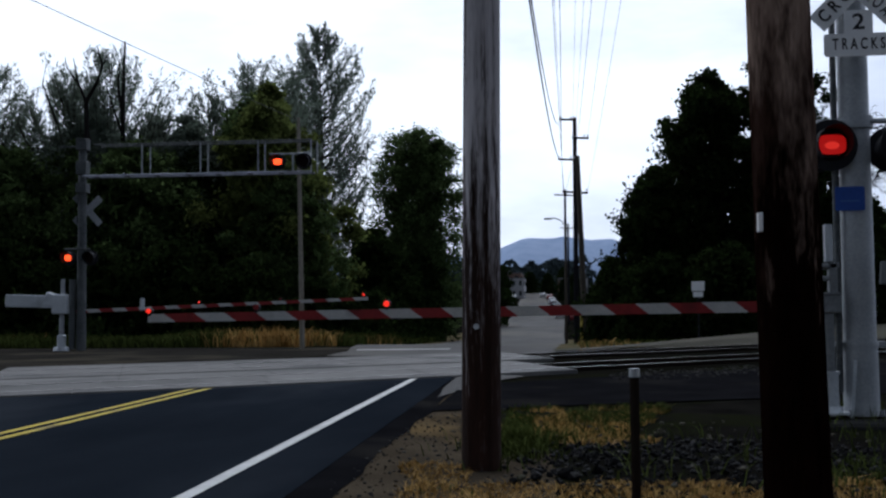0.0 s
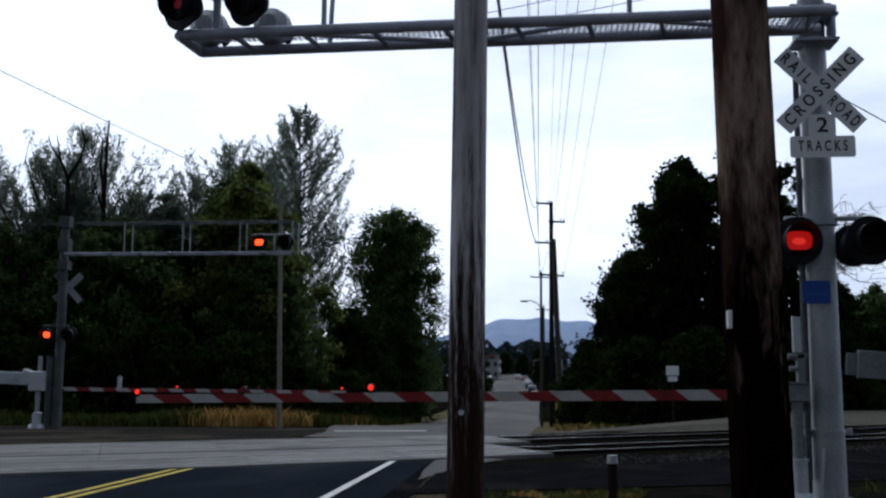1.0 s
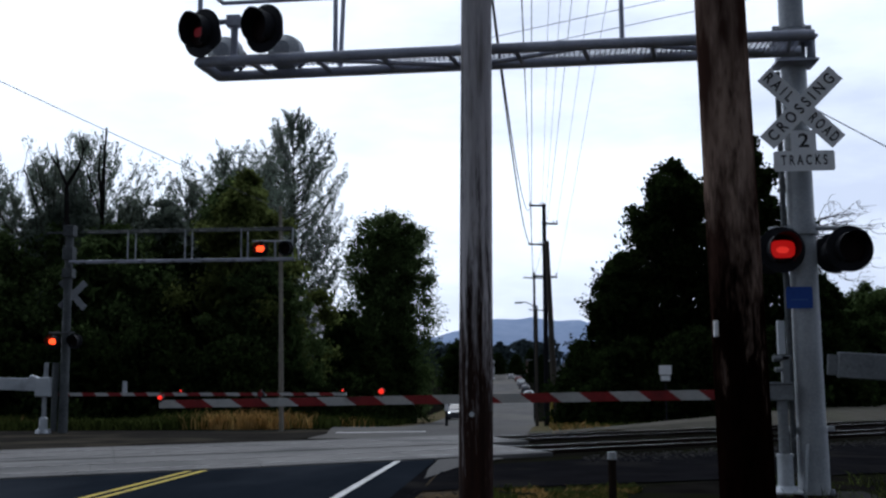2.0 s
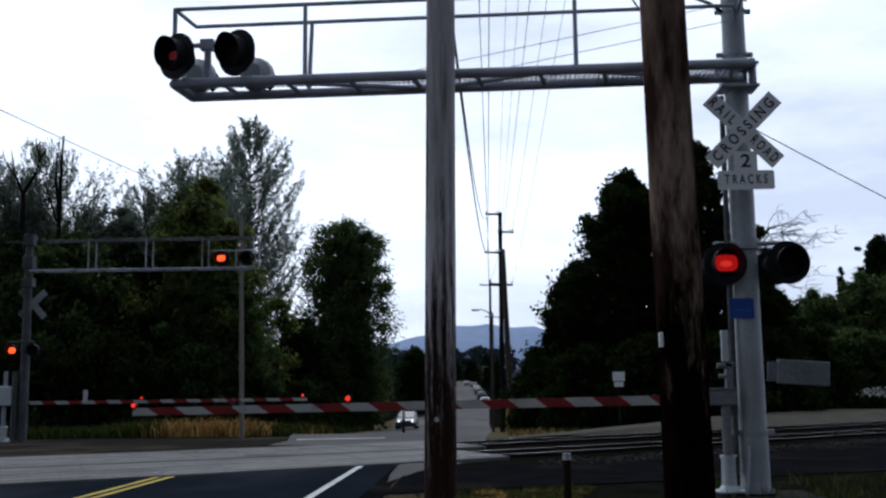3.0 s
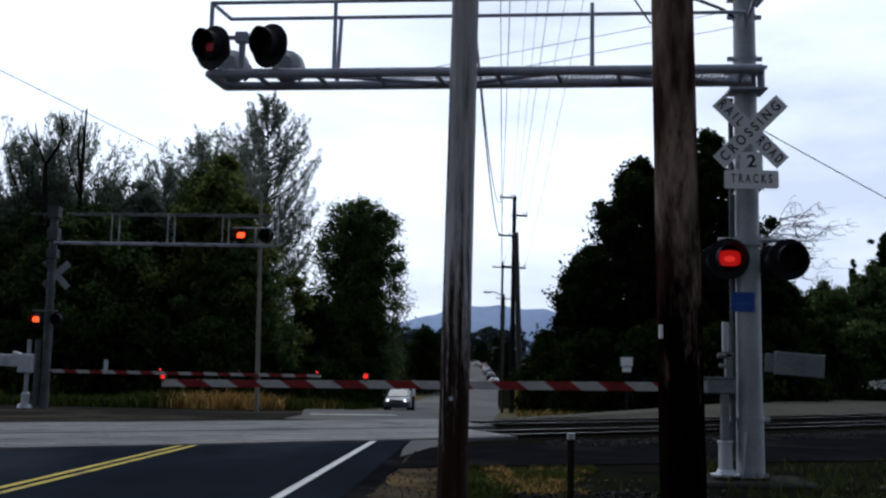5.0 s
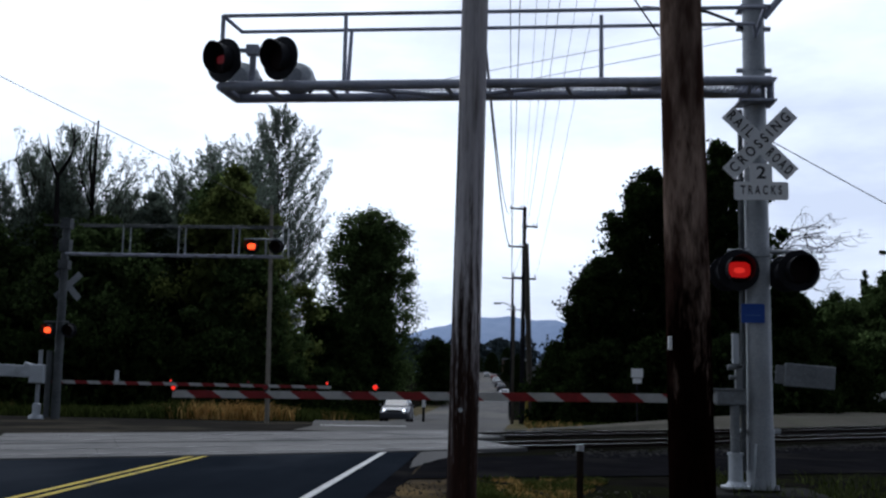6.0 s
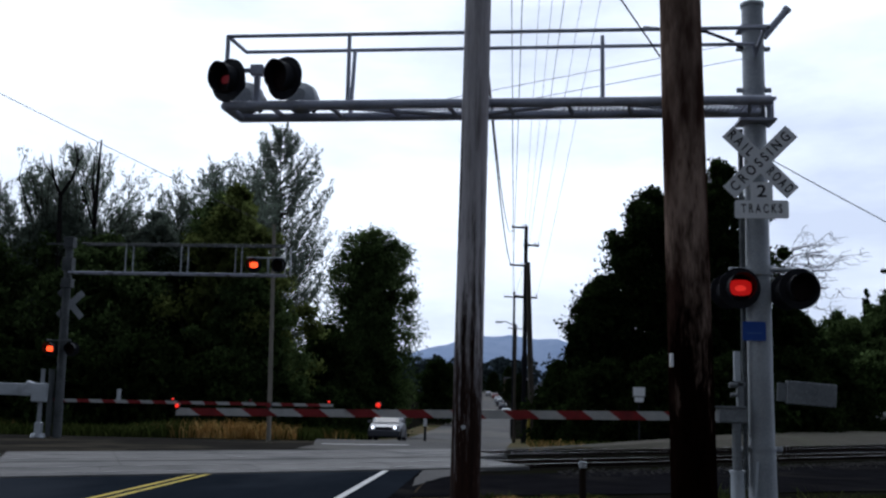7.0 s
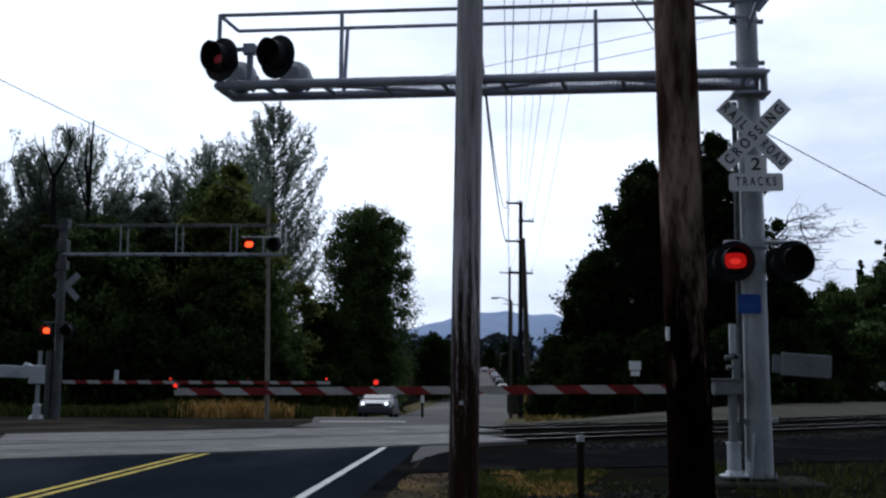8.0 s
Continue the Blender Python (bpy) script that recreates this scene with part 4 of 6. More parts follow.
# far signal
FX, FY = -14.42, 35.3
fmast = thing("crossing_signal", (FX, FY, 0), "grey crossing signal beyond the tracks with cantilever and flashing lights", "railway signal")
bm = cyl(B(), (0, 0, -0.2), (0, 0, 6.6), 0.15, 0.125, 20)
part("pole", bm, GALV_FAR, fmast)
bm = B()
cyl(bm, (-0.28, -0.05, 0.0), (-0.28, -0.05, 2.2), 0.10, 0.10, 14)
part("conduit", bm, GALV_FAR, fmast)
for z, h in ((6.5, 0.36), (5.75, 0.42), (5.1, 0.30)):
    bm = box(B(), (0.02, -0.02, z), (0.34, 0.34, h), 0.01)
    part("bracket_box", bm, GALV_FAR, fmast)
bm = box(B(), (-0.35, 0, 6.45), (0.9, 0.05, 0.06), 0.004)
part("top_arm", bm, GALV_FAR, fmast)
for y in (-0.22, 0.22):
    bm = B()
    cyl(bm, (0.1, y, 5.47), (7.5, y, 5.46), 0.032, 0.032, 10)
    part("chord", bm, GALV_VEILED, fmast)
    bm = cyl(B(), (0.5, y, 6.45), (7.5, y, 6.45), 0.028, 0.028, 8)
    part("handrail", bm, GALV_FAR, fmast)
    for x in (2.05, 3.95, 5.80, 7.48):
        bm = cyl(B(), (x + 0.1 * (y > 0), y, 5.46), (x + 0.1 * (y > 0), y, 6.45), 0.024, 0.024, 8)
        part("handrail_post", bm, GALV, fmast)
for i in range(8):
    bm = cyl(B(), (0.4 + i, -0.22, 5.46), (0.5 + i, 0.22, 5.46), 0.02, 0.02, 6)
    part("cross_member", bm, GALV_FAR, fmast)
bm = B()
cyl(bm, (6.2, -0.38, 6.0), (7.5, -0.38, 6.0), 0.03, 0.03, 8)
cyl(bm, (6.95, -0.38, 5.46), (6.95, -0.38, 6.0), 0.035, 0.035, 8)
part("lamp_bracket", bm, GALV, fmast)
FLASH_A.append((signal_head("signal_head", fmast, (6.50, -0.5, 5.74), 0, 0.5, LAMP_FAR, 0.16, lit_r=0.74), 1))
FLASH_B.append((signal_head("signal_head", fmast, (7.32, -0.5, 5.74), 0, 0.5, LAMP_FAR, 0.16, lit_r=0.74), 1))
crossbuck(fmast, (0.08, 0.22, 4.42), letters=False, size=1.22, yaw=50)
bm = cyl(B(), (-0.45, -0.28, 3.15), (0.40, -0.28, 3.15), 0.03, 0.03, 8)
part("lamp_crossarm", bm, GALV_FAR, fmast)
FLASH_A.append((signal_head("signal_head", fmast, (-0.24, -0.40, 2.87), 0, 0.5, LAMP_FAR, 0.155, lit_r=0.74), 1))
FLASH_B.append((signal_head("signal_head", fmast, (0.47, -0.40, 2.87), 0, 0.5, LAMP_FAR, 0.155, lit_r=0.74), 1))

fgate = thing("crossing_gate", (FX - 0.55, FY - 0.2, 0), "lowered striped crossing gate with pale counterweight beyond the tracks", "crossing gate")
bm = B()
cyl(bm, (0, 0, -0.1), (0, 0, 0.08), 0.27, 0.22, 16)
box(bm, (0, 0, 0.26), (0.22, 0.24, 0.40), 0.04)
part("stand_foot", bm, ALU, fgate, "pale painted foot")
bm = cyl(B(), (0, 0, 0.45), (0, 0, 1.1), 0.07, 0.07, 12)
part("stand_tube", bm, GALV, fgate)
bm = B()
box(bm, (0.0, -0.1, 1.42), (0.50, 0.22, 0.62), 0.03)
box(bm, (-0.28, -0.1, 1.55), (0.45, 0.18, 0.42), 0.03, Euler((0, radians(18), 0)).to_matrix())
part("mechanism_box", bm, ALU, fgate)
bm = box(B(), (0.05, -0.05, 1.95), (0.12, 0.08, 0.5), 0.01)
part("upright_bar", bm, GALV, fgate)
bm = box(B(), (-1.05, -0.1, 1.52), (1.5, 0.14, 0.40), 0.02, Euler((0, radians(2), 0)).to_matrix())
part("counterweight", bm, ALU, fgate, "pale counterweight plates")
farm = new("gate_arm")
farm.parent = fgate
farm.matrix_basis = pose(9.95, 0.25, 1.18, 0, 0, 0)
stripe_arm(farm, 9.5, 0.095, 0.115, 0.86, 0.05, 0.05, True, 0.0, 0.0)
STEADY.append((arm_lamp(farm, (-0.12, 0, 0.12), LAMP_ARM, 0.05), 0))
ARM_B.append((arm_lamp(farm, (-2.75, 0, 0.11), LAMP_ARM, 0.045), 0))
ARM_C.append((arm_lamp(farm, (-5.35, 0, 0.11), LAMP_ARM, 0.045), 0))
for child in farm.children:
    child.matrix_basis = Matrix.Translation((9.5, 0, 0)) @ child.matrix_basis
farm.matrix_basis = pose(0.25, 0.25, 1.18)
bm = box(B(), (2.75, -0.3, 1.40), (0.13, 0.05, 0.36), 0.004)
part("arm_clip", bm, ALU, fgate)


# ---- trees and grass ----
def leaf_sheet(name, centres, sizes, seed, material, parent=None, flat=0.0, ways=None, thin=1.0):
    """Small folded leaf sprays, each of two triangles, as one mesh."""
    rs = np.random.RandomState(seed)
    n = len(centres)
    d = rs.normal(size=(n, 3))
    d[:, 2] *= 1 - flat
    if ways is not None:
        d = np.asarray(ways) + d * 0.28
    d /= np.linalg.norm(d, axis=1)[:, None]
    e = np.cross(d, rs.normal(size=(n, 3)))
    e /= np.linalg.norm(e, axis=1)[:, None]
    k = np.cross(d, e)
    s = np.asarray(sizes)[:, None]
    c = np.asarray(centres)
    fold = k * s * rs.uniform(-0.25, 0.25, (n, 1))
    v = np.stack([c - d * s * 0.6, c + e * s * rs.uniform(0.22, 0.5, (n, 1)) * thin + fold, c + d * s * 0.6, c - e * s * rs.uniform(0.22, 0.5, (n, 1)) * thin + fold], 1).reshape(-1, 3)
    me = bpy.data.meshes.new(name)
    me.vertices.add(len(v))
    me.vertices.foreach_set("co", v.astype(np.float32).ravel())
    me.loops.add(4 * n)
    me.loops.foreach_set("vertex_index", np.arange(4 * n, dtype=np.int32))
    me.polygons.add(n)
    me.polygons.foreach_set("loop_start", np.arange(0, 4 * n, 4, dtype=np.int32))
    me.update(calc_edges=True)
    me.materials.append(material)
    ob = new(name, me)
    ob.parent = parent
    return ob


def limb(verts, faces, pts, r0, r1, seg=6):
    """A tapered, bent limb appended to one mesh."""
    n0 = len(verts)
    for i, p in enumerate(pts):
        a, b = Vector(pts[max(0, i - 1)]), Vector(pts[min(len(pts) - 1, i + 1)])
        d = (b - a).normalized()
        q = d.to_track_quat("Z", "Y").to_matrix()
        r = r0 + (r1 - r0) * i / (len(pts) - 1)
        for k in range(seg):
            t = 2 * math.pi * k / seg
            verts.append(tuple(Vector(p) + q @ Vector((r * math.cos(t), r * math.sin(t), 0))))
    for i in range(len(pts) - 1):
        for k in range(seg):
            faces.append((n0 + i * seg + k, n0 + i * seg + (k + 1) % seg, n0 + (i + 1) * seg + (k + 1) % seg, n0 + (i + 1) * seg + k))


def profile(shape, u):
    """Crown half-width at the height u from 0 to 1."""
    if shape == "round":
        return max(0.0, 1 - (abs(u - 0.45) / 0.55) ** 3.6) ** 0.5 if u > 0.45 else 0.86 + 0.14 * u / 0.45
    if shape == "dome":
        return max(0.0, 1 - u ** 2.6) ** 0.6
    if shape == "spire":
        return 0.06 + 0.94 * (1 - u) ** 0.8 * (0.65 + 0.35 * min(1, u * 5))
    return max(0.03, (1 - u ** 1.7)) * (0.75 + 0.25 * math.sin(u * 9))


def feather_tree(x, y, height, radius, taper, material, label, seed, branches=150, sprays=130, size=0.3, base=0.2, steep=0.9):
    """A tree of upswept plumes: each branch curves upwards and carries side shoots thick with small narrow leaves."""
    rnd, rs = random.Random(seed), np.random.RandomState(seed)
    t = thing("tree", (x, y, land(x, y) - 0.1), label, "tree")
    verts, faces, pts, szs, ways = [], [], [], [], []
    sway = rnd.uniform(-0.03, 0.03)
    limb(verts, faces, [(0, 0, 0), (sway * height, 0, height * 0.5), (sway * height * 0.6, 0, height * 0.97)], 0.014 * height, 0.03, 8)
    for i in range(branches):
        u = base + (1 - base) * ((i + rnd.random()) / branches)
        z = height * u * 0.97
        length = min(radius, taper * (height - z) + 0.45) * rnd.uniform(0.6, 1.1)
        a = rnd.uniform(0, 2 * math.pi)
        out, rise = np.array((math.cos(a), math.sin(a), 0.0)), steep * rnd.uniform(0.7, 1.2)
        p0 = np.array((sway * height * 0.8, 0, z - length * 0.55 * rise))
        p1 = p0 + out * length * 0.62 + np.array((0, 0, 0.30 * rise * length))
        p2 = p0 + out * length * 0.95 + np.array((0, 0, 1.0 * rise * length))

        def curve(q):
            return p0 * (1 - q) ** 2 + p1 * (2 * q * (1 - q)) + p2 * q ** 2

        limb(verts, faces, [tuple(curve(q)) for q in (0, 0.35, 0.7, 1)], 0.02 + 0.01 * length, 0.008, 4)
        m = int(sprays * 3.9 * (0.2 + 0.8 * length / radius))
        shoots = 9
        for k in range(shoots):
            q = 0.22 + 0.78 * (k + rnd.random()) / shoots
            start, ahead = curve(q), curve(min(1.0, q + 0.1)) - curve(q - 0.1)
            ahead = ahead / np.linalg.norm(ahead)
            way = ahead * 0.9 + np.array((rnd.gauss(0, 0.55), rnd.gauss(0, 0.55), rnd.uniform(0.0, 0.6)))
            way = way / np.linalg.norm(way)
            reach = length * rnd.uniform(0.16, 0.36) * (1.25 - 0.6 * q) + 0.25
            n = m // shoots + 1
            f = rs.uniform(0, 1, (n, 1))
            pts.append(start + way * reach * f + rs.normal(size=(n, 3)) * (0.055 * reach + 0.05))
            szs.append(rs.uniform(0.7, 1.5, n) * size * 0.95)
            ways.append(np.tile(way, (n, 1)) + rs.normal(size=(n, 3)) * 0.4 + (0, 0, 0.2))
    raw("trunk", verts, faces, BARK, t, smooth=True)
    leaf_sheet("crown", np.concatenate(pts), np.concatenate(szs), seed, material, t, ways=np.concatenate(ways), thin=0.42)
    return t


def tree(x, y, height, radius, shape, material, label, seed, leaves=9000, size=0.34, base=0.06, lobes=70, ragged=0.25, up=0.0, category="tree"):
    """A tapered trunk with limbs, and a crown of many small leaf sprays gathered in uneven clumps."""
    leaves, size, lobes = int(leaves * (0.9 if category == "bush" else 1.9)), size * (0.80 if category == "bush" else 0.56), int(lobes * 1.6)
    rnd, rs = random.Random(seed), np.random.RandomState(seed)
    z0 = land(x, y) - 0.1
    t = thing("tree", (x, y, z0), label, category)
    verts, faces = [], []
    wob = [(rnd.uniform(-0.02, 0.02) * height, rnd.uniform(-0.02, 0.02) * height) for _ in range(4)]
    trunk = [(0, 0, 0), (wob[0][0], wob[0][1], height * 0.3), (wob[1][0], wob[1][1], height * 0.62), (wob[2][0] * 0.5, wob[2][1] * 0.5, height * 0.95)]
    limb(verts, faces, trunk, 0.022 * height, 0.03, 8)
    pts, szs = [], []
    for i in range(lobes):
        u = (i + rnd.random()) / lobes
        h = height * (base + (1 - base) * u)
        w = radius * profile(shape, u)
        a = rnd.uniform(0, 2 * math.pi)
        rr = w * math.sqrt(rnd.uniform(0.15, 1.0)) * (1 + rnd.uniform(-ragged, ragged) + 0.22 * math.sin(3 * a + seed) * math.sin(9 * u + seed) * (ragged > 0.1))
        c = np.array((rr * math.cos(a), rr * math.sin(a), h))
        lr = radius * rnd.uniform(0.12, 0.30) * (0.55 + 0.45 * profile(shape, u))
        if shape == "spire":
            lr *= 0.7
        m = int(leaves / lobes * rnd.uniform(0.5, 1.5))
        v = rs.normal(size=(m, 3))
        v /= np.linalg.norm(v, axis=1)[:, None]
        v *= (rs.uniform(0, 1, (m, 1)) ** 0.6) * rs.choice((0.85, 1.0, 1.1, 1.45), (m, 1)) * lr * np.array((1.0, 1.0, 0.8 + up))
        if up:
            out = np.array((math.cos(a), math.sin(a), up)) * lr * 1.3
            v += rs.uniform(0, 1, (m, 1)) * out
        p = c + v
        keep = p[:, 2] > 0.15
        pts.append(p[keep])
        szs.append(rs.uniform(0.6, 1.4, keep.sum()) * size)
        if i % 3 == 0:
            f = rnd.uniform(0.45, 0.8)
            limb(verts, faces, [(0, 0, h * f), (c[0] * 0.5, c[1] * 0.5, h * (f + 1) / 2), tuple(c)], 0.006 * height * (1.1 - u), 0.015, 5)
    m = 2600 if shape == "round" else 1300
    u = rs.uniform(0.02, 0.93, m)
    w = np.array([profile(shape, float(k)) for k in u]) * radius * 0.72 * np.sqrt(rs.uniform(0, 1, m))
    a = rs.uniform(0, 6.283, m)
    pts.append(np.stack([w * np.cos(a), w * np.sin(a), height * (base + (1 - base) * u)], 1))
    szs.append(np.full(m, 0.16 * radius + 0.2))
    raw("trunk", verts, faces, BARK, t, smooth=True)
    leaf_sheet("crown", np.concatenate(pts), np.concatenate(szs), seed, material, t)
    return t


def weeping_bare_tree(x, y, label, seed):
    """A leafless tree: limbs that rise, arch over and hang in fine twigs."""
    rnd = random.Random(seed)
    t = thing("bare_tree", (x, y, land(x, y) - 0.1), label, "tree")
    verts, faces = [], []
    limb(verts, faces, [(0, 0, 0), (0.1, 0, 5), (0.0, 0.1, 10.5)], 0.24, 0.10, 7)

    def arch(p, a, reach, rise, rad, level):
        pts = []
        for k in range(7):
            q = k / 6
            w = 0.10 * reach * math.sin(5 * q + a * 3)
            pts.append((p[0] + reach * q * math.cos(a) - w * math.sin(a), p[1] + reach * q * math.sin(a) + w * math.cos(a),
                        p[2] + rise * (2.1 * q - 1.5 * q * q) + rnd.uniform(-0.05, 0.05) * reach))
        limb(verts, faces, pts, rad, max(0.008, rad * 0.25), 4)
        if level:
            for _ in range(9 if level > 1 else 7):
                k = rnd.randrange(1, 7)
                arch(pts[k], a + rnd.gauss(0, 0.9), reach * rnd.uniform(0.30, 0.55), rise * rnd.uniform(-0.8, 0.5), max(0.016, rad * 0.45), level - 1)

    for i in range(24):
        arch((0, 0, rnd.uniform(7.0, 10.6)), i * 0.42 + rnd.uniform(-0.2, 0.2), rnd.uniform(2.4, 4.3), rnd.uniform(0.8, 3.8), rnd.uniform(0.035, 0.06), 2)
    raw("crown", verts, faces, BARE, t)
    return t


def blades(name, places, heights, widths, seed, material, label, lean=0.35):
    """Grass as bent blades of three triangles each."""
    rs = np.random.RandomState(seed)
    n = len(places)
    p = np.asarray(places, float)
    h, w = np.asarray(heights)[:, None], np.asarray(widths)[:, None]
    a = rs.uniform(0, 6.283, n)
    side = np.stack([np.cos(a), np.sin(a), 0 * a], 1)
    bend = np.stack([rs.normal(size=n), rs.normal(size=n), 0 * a], 1) * lean
    mid = p + np.array((0, 0, 0.55)) * h + bend * h * 0.25
    tip = p + np.array((0, 0, 1.0)) * h * rs.uniform(0.75, 1, (n, 1)) + bend * h
    v = np.stack([p - side * w, p + side * w, mid + side * w * 0.7, mid - side * w * 0.7, tip], 1).reshape(-1, 3)
    idx = np.arange(n)[:, None] * 5
    loops = np.concatenate([idx + np.array([[0, 1, 2, 3]]), idx + np.array([[3, 2, 4]])], 1).ravel()
    starts = (np.arange(n)[:, None] * 7 + np.array([[0, 4]])).ravel()
    me = bpy.data.meshes.new(name)
    me.vertices.add(len(v))
    me.vertices.foreach_set("co", v.astype(np.float32).ravel())
    me.loops.add(len(loops))
    me.loops.foreach_set("vertex_index", loops.astype(np.int32))
    me.polygons.add(len(starts))
    me.polygons.foreach_set("loop_start", starts.astype(np.int32))
    me.update(calc_edges=True)
    me.materials.append(material)
    return tagged(new(name, me), label, "grass", kind="stuff")


# left of the street
BIG = "tall dark green broadleaf tree in full leaf"
FEATHER = "tall grey-green tree with feathery upright branches"
feather_tree(-29.8, 58, 15.4, 4.6, 0.75, LEAF_GREY, FEATHER, 11, 120, 44, 0.20, 0.25, 1.4)
feather_tree(-27.2, 61, 15.3, 5.0, 0.75, LEAF_GREY, FEATHER, 28, 95, 44, 0.20, 0.25, 1.4)
feather_tree(-34.0, 60, 16.0, 4.6, 0.75, LEAF_GREY, FEATHER, 12, 120, 44, 0.20, 0.25, 1.4)
feather_tree(-23.6, 59, 16.5, 4.4, 0.75, LEAF_GREY, FEATHER, 13, 150, 44, 0.19, 0.25, 1.5)
feather_tree(-19.2, 62, 14.5, 3.4, 0.8, LEAF_GREY, FEATHER, 17, 100, 44, 0.20, 0.3, 1.3)
feather_tree(-17.2, 63, 16.8, 3.6, 0.7, LEAF_GREY, FEATHER, 29, 95, 44, 0.20, 0.3, 1.3)
tree(-27.5, 54, 10.0, 4.6, "dome", LEAF_MID, BIG, 14, 12000, 0.34)
tree(-33.0, 54, 11.5, 4.6, "dome", LEAF_DARK, BIG, 24, 11000, 0.34)
tree(-20.9, 55, 10.3, 4.2, "dome", LEAF_MID, BIG, 15, 12000, 0.34)
tree(-14.0, 56, 13.2, 3.5, "dome", LEAF_OLIVE, "rounded olive-green broadleaf tree", 16, 17000, 0.34, ragged=0.45)
tree(-18.4, 57, 10.0, 3.2, "dome", LEAF_DARK, "rounded mid-green broadleaf tree", 25, 12000, 0.34, ragged=0.45)
tree(-24.2, 56, 10.6, 3.4, "dome", LEAF_MID, BIG, 26, 10000, 0.34, ragged=0.45)
feather_tree(-15.6, 66, 16.6, 2.8, 0.8, LEAF_GREY, FEATHER, 31, 90, 44, 0.22, 0.3, 1.3)
tree(-12.4, 54, 8.6, 2.8, "dome", LEAF_MID, "low broadleaf tree at the wood's edge", 18, 8000, 0.3)
feather_tree(-21.4, 60, 13.0, 2.6, 0.8, LEAF_GREY, FEATHER, 33, 95, 44, 0.20, 0.3, 1.3)
feather_tree(-25.4, 58, 15.0, 4.0, 0.8, LEAF_GREY, FEATHER, 34, 110, 44, 0.20, 0.3, 1.3)
tree(-25.6, 60, 13.0, 4.0, "dome", LEAF_GREY, "grey-green ragged tree among taller feathery ones", 35, 9000, 0.30, ragged=0.5)
tree(-21.9, 61, 12.2, 3.0, "dome", LEAF_GREY, "grey-green ragged tree among taller feathery ones", 36, 7000, 0.30, ragged=0.5)
tree(-19.0, 58, 12.2, 3.2, "dome", LEAF_GREY, "grey-green ragged tree among taller feathery ones", 37, 6500, 0.32, ragged=0.4)
tree(-16.2, 60, 13.8, 3.0, "dome", LEAF_MID, BIG, 38, 7000, 0.32, ragged=0.4)
tree(-23.7, 57, 12.2, 3.8, "dome", LEAF_GREY, "grey-green ragged tree among taller feathery ones", 39, 7000, 0.32, ragged=0.4)
feather_tree(-22.5, 105, 31.2, 5.3, 0.60, LEAF_GREY, "very tall feathery tree with upswept branches", 19, 330, 46, 0.26, 0.22, 1.1)
feather_tree(-29.0, 103, 25.5, 4.6, 0.6, LEAF_GREY, "tall feathery tree beside a taller one", 27, 150, 40, 0.26, 0.3, 1.2)
tree(-11.5, 95, 18.2, 3.5, "round", LEAF_MID, "dense rounded columnar tree at the street's edge", 20, 32000, 0.32, base=0.02, lobes=210, ragged=0.05, up=0.35)
tree(-13.2, 82, 8.5, 3.4, "dome", LEAF_DARK, BIG, 21, 8000, 0.34)
tree(-9.9, 205, 9.4, 2.6, "dome", LEAF_DARK, "small dark street tree", 23, 5000, 0.42)
tree(-8.6, 150, 9.0, 3.4, "dome", LEAF_DARK, "small dark street tree", 22, 7000, 0.42)
for i, (x, y, h, r) in enumerate(((-13.0, 262, 8.0, 2.8), (-15.5, 300, 8.5, 3.2), (4.6, 215, 6.5, 2.2), (4.4, 255, 7.5, 2.6), (2.6, 292, 6.0, 2.2), (-19, 420, 11, 4.5), (-3.5, 470, 9, 4.0), (3.0, 440, 11, 4.0), (-11.5, 480, 10, 4.5))):
    tree(x, y, h, r, "dome", LEAF_DARK, "dark tree along the distant street", 100 + i, 1500, 0.6, lobes=30)
# undergrowth in the darkest leaf, whose colour carries the shade below the crowns
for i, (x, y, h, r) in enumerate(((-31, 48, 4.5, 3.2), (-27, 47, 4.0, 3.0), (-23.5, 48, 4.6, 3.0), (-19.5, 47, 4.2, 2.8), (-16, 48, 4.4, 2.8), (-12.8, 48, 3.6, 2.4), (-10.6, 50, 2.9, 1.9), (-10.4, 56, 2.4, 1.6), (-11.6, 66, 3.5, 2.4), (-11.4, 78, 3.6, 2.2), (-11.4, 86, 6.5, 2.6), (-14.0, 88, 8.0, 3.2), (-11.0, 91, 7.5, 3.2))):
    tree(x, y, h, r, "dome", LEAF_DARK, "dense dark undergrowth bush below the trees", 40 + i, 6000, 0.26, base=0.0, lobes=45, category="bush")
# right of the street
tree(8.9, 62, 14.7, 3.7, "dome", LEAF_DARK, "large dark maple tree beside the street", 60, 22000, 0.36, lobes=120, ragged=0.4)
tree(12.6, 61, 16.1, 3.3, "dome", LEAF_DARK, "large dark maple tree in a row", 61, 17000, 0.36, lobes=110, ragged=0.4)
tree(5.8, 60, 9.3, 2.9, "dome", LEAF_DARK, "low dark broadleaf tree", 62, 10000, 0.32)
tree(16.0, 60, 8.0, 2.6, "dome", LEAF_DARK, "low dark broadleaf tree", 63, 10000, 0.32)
# hedge in the same leaf; the shade under the maples is in its colour
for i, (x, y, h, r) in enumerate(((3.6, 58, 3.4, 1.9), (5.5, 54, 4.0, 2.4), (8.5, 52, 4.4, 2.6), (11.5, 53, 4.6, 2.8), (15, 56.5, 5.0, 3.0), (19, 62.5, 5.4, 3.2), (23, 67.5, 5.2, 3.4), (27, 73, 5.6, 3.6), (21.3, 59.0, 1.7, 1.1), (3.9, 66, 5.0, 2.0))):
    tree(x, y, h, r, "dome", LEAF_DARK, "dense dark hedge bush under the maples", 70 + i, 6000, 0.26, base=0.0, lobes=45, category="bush")
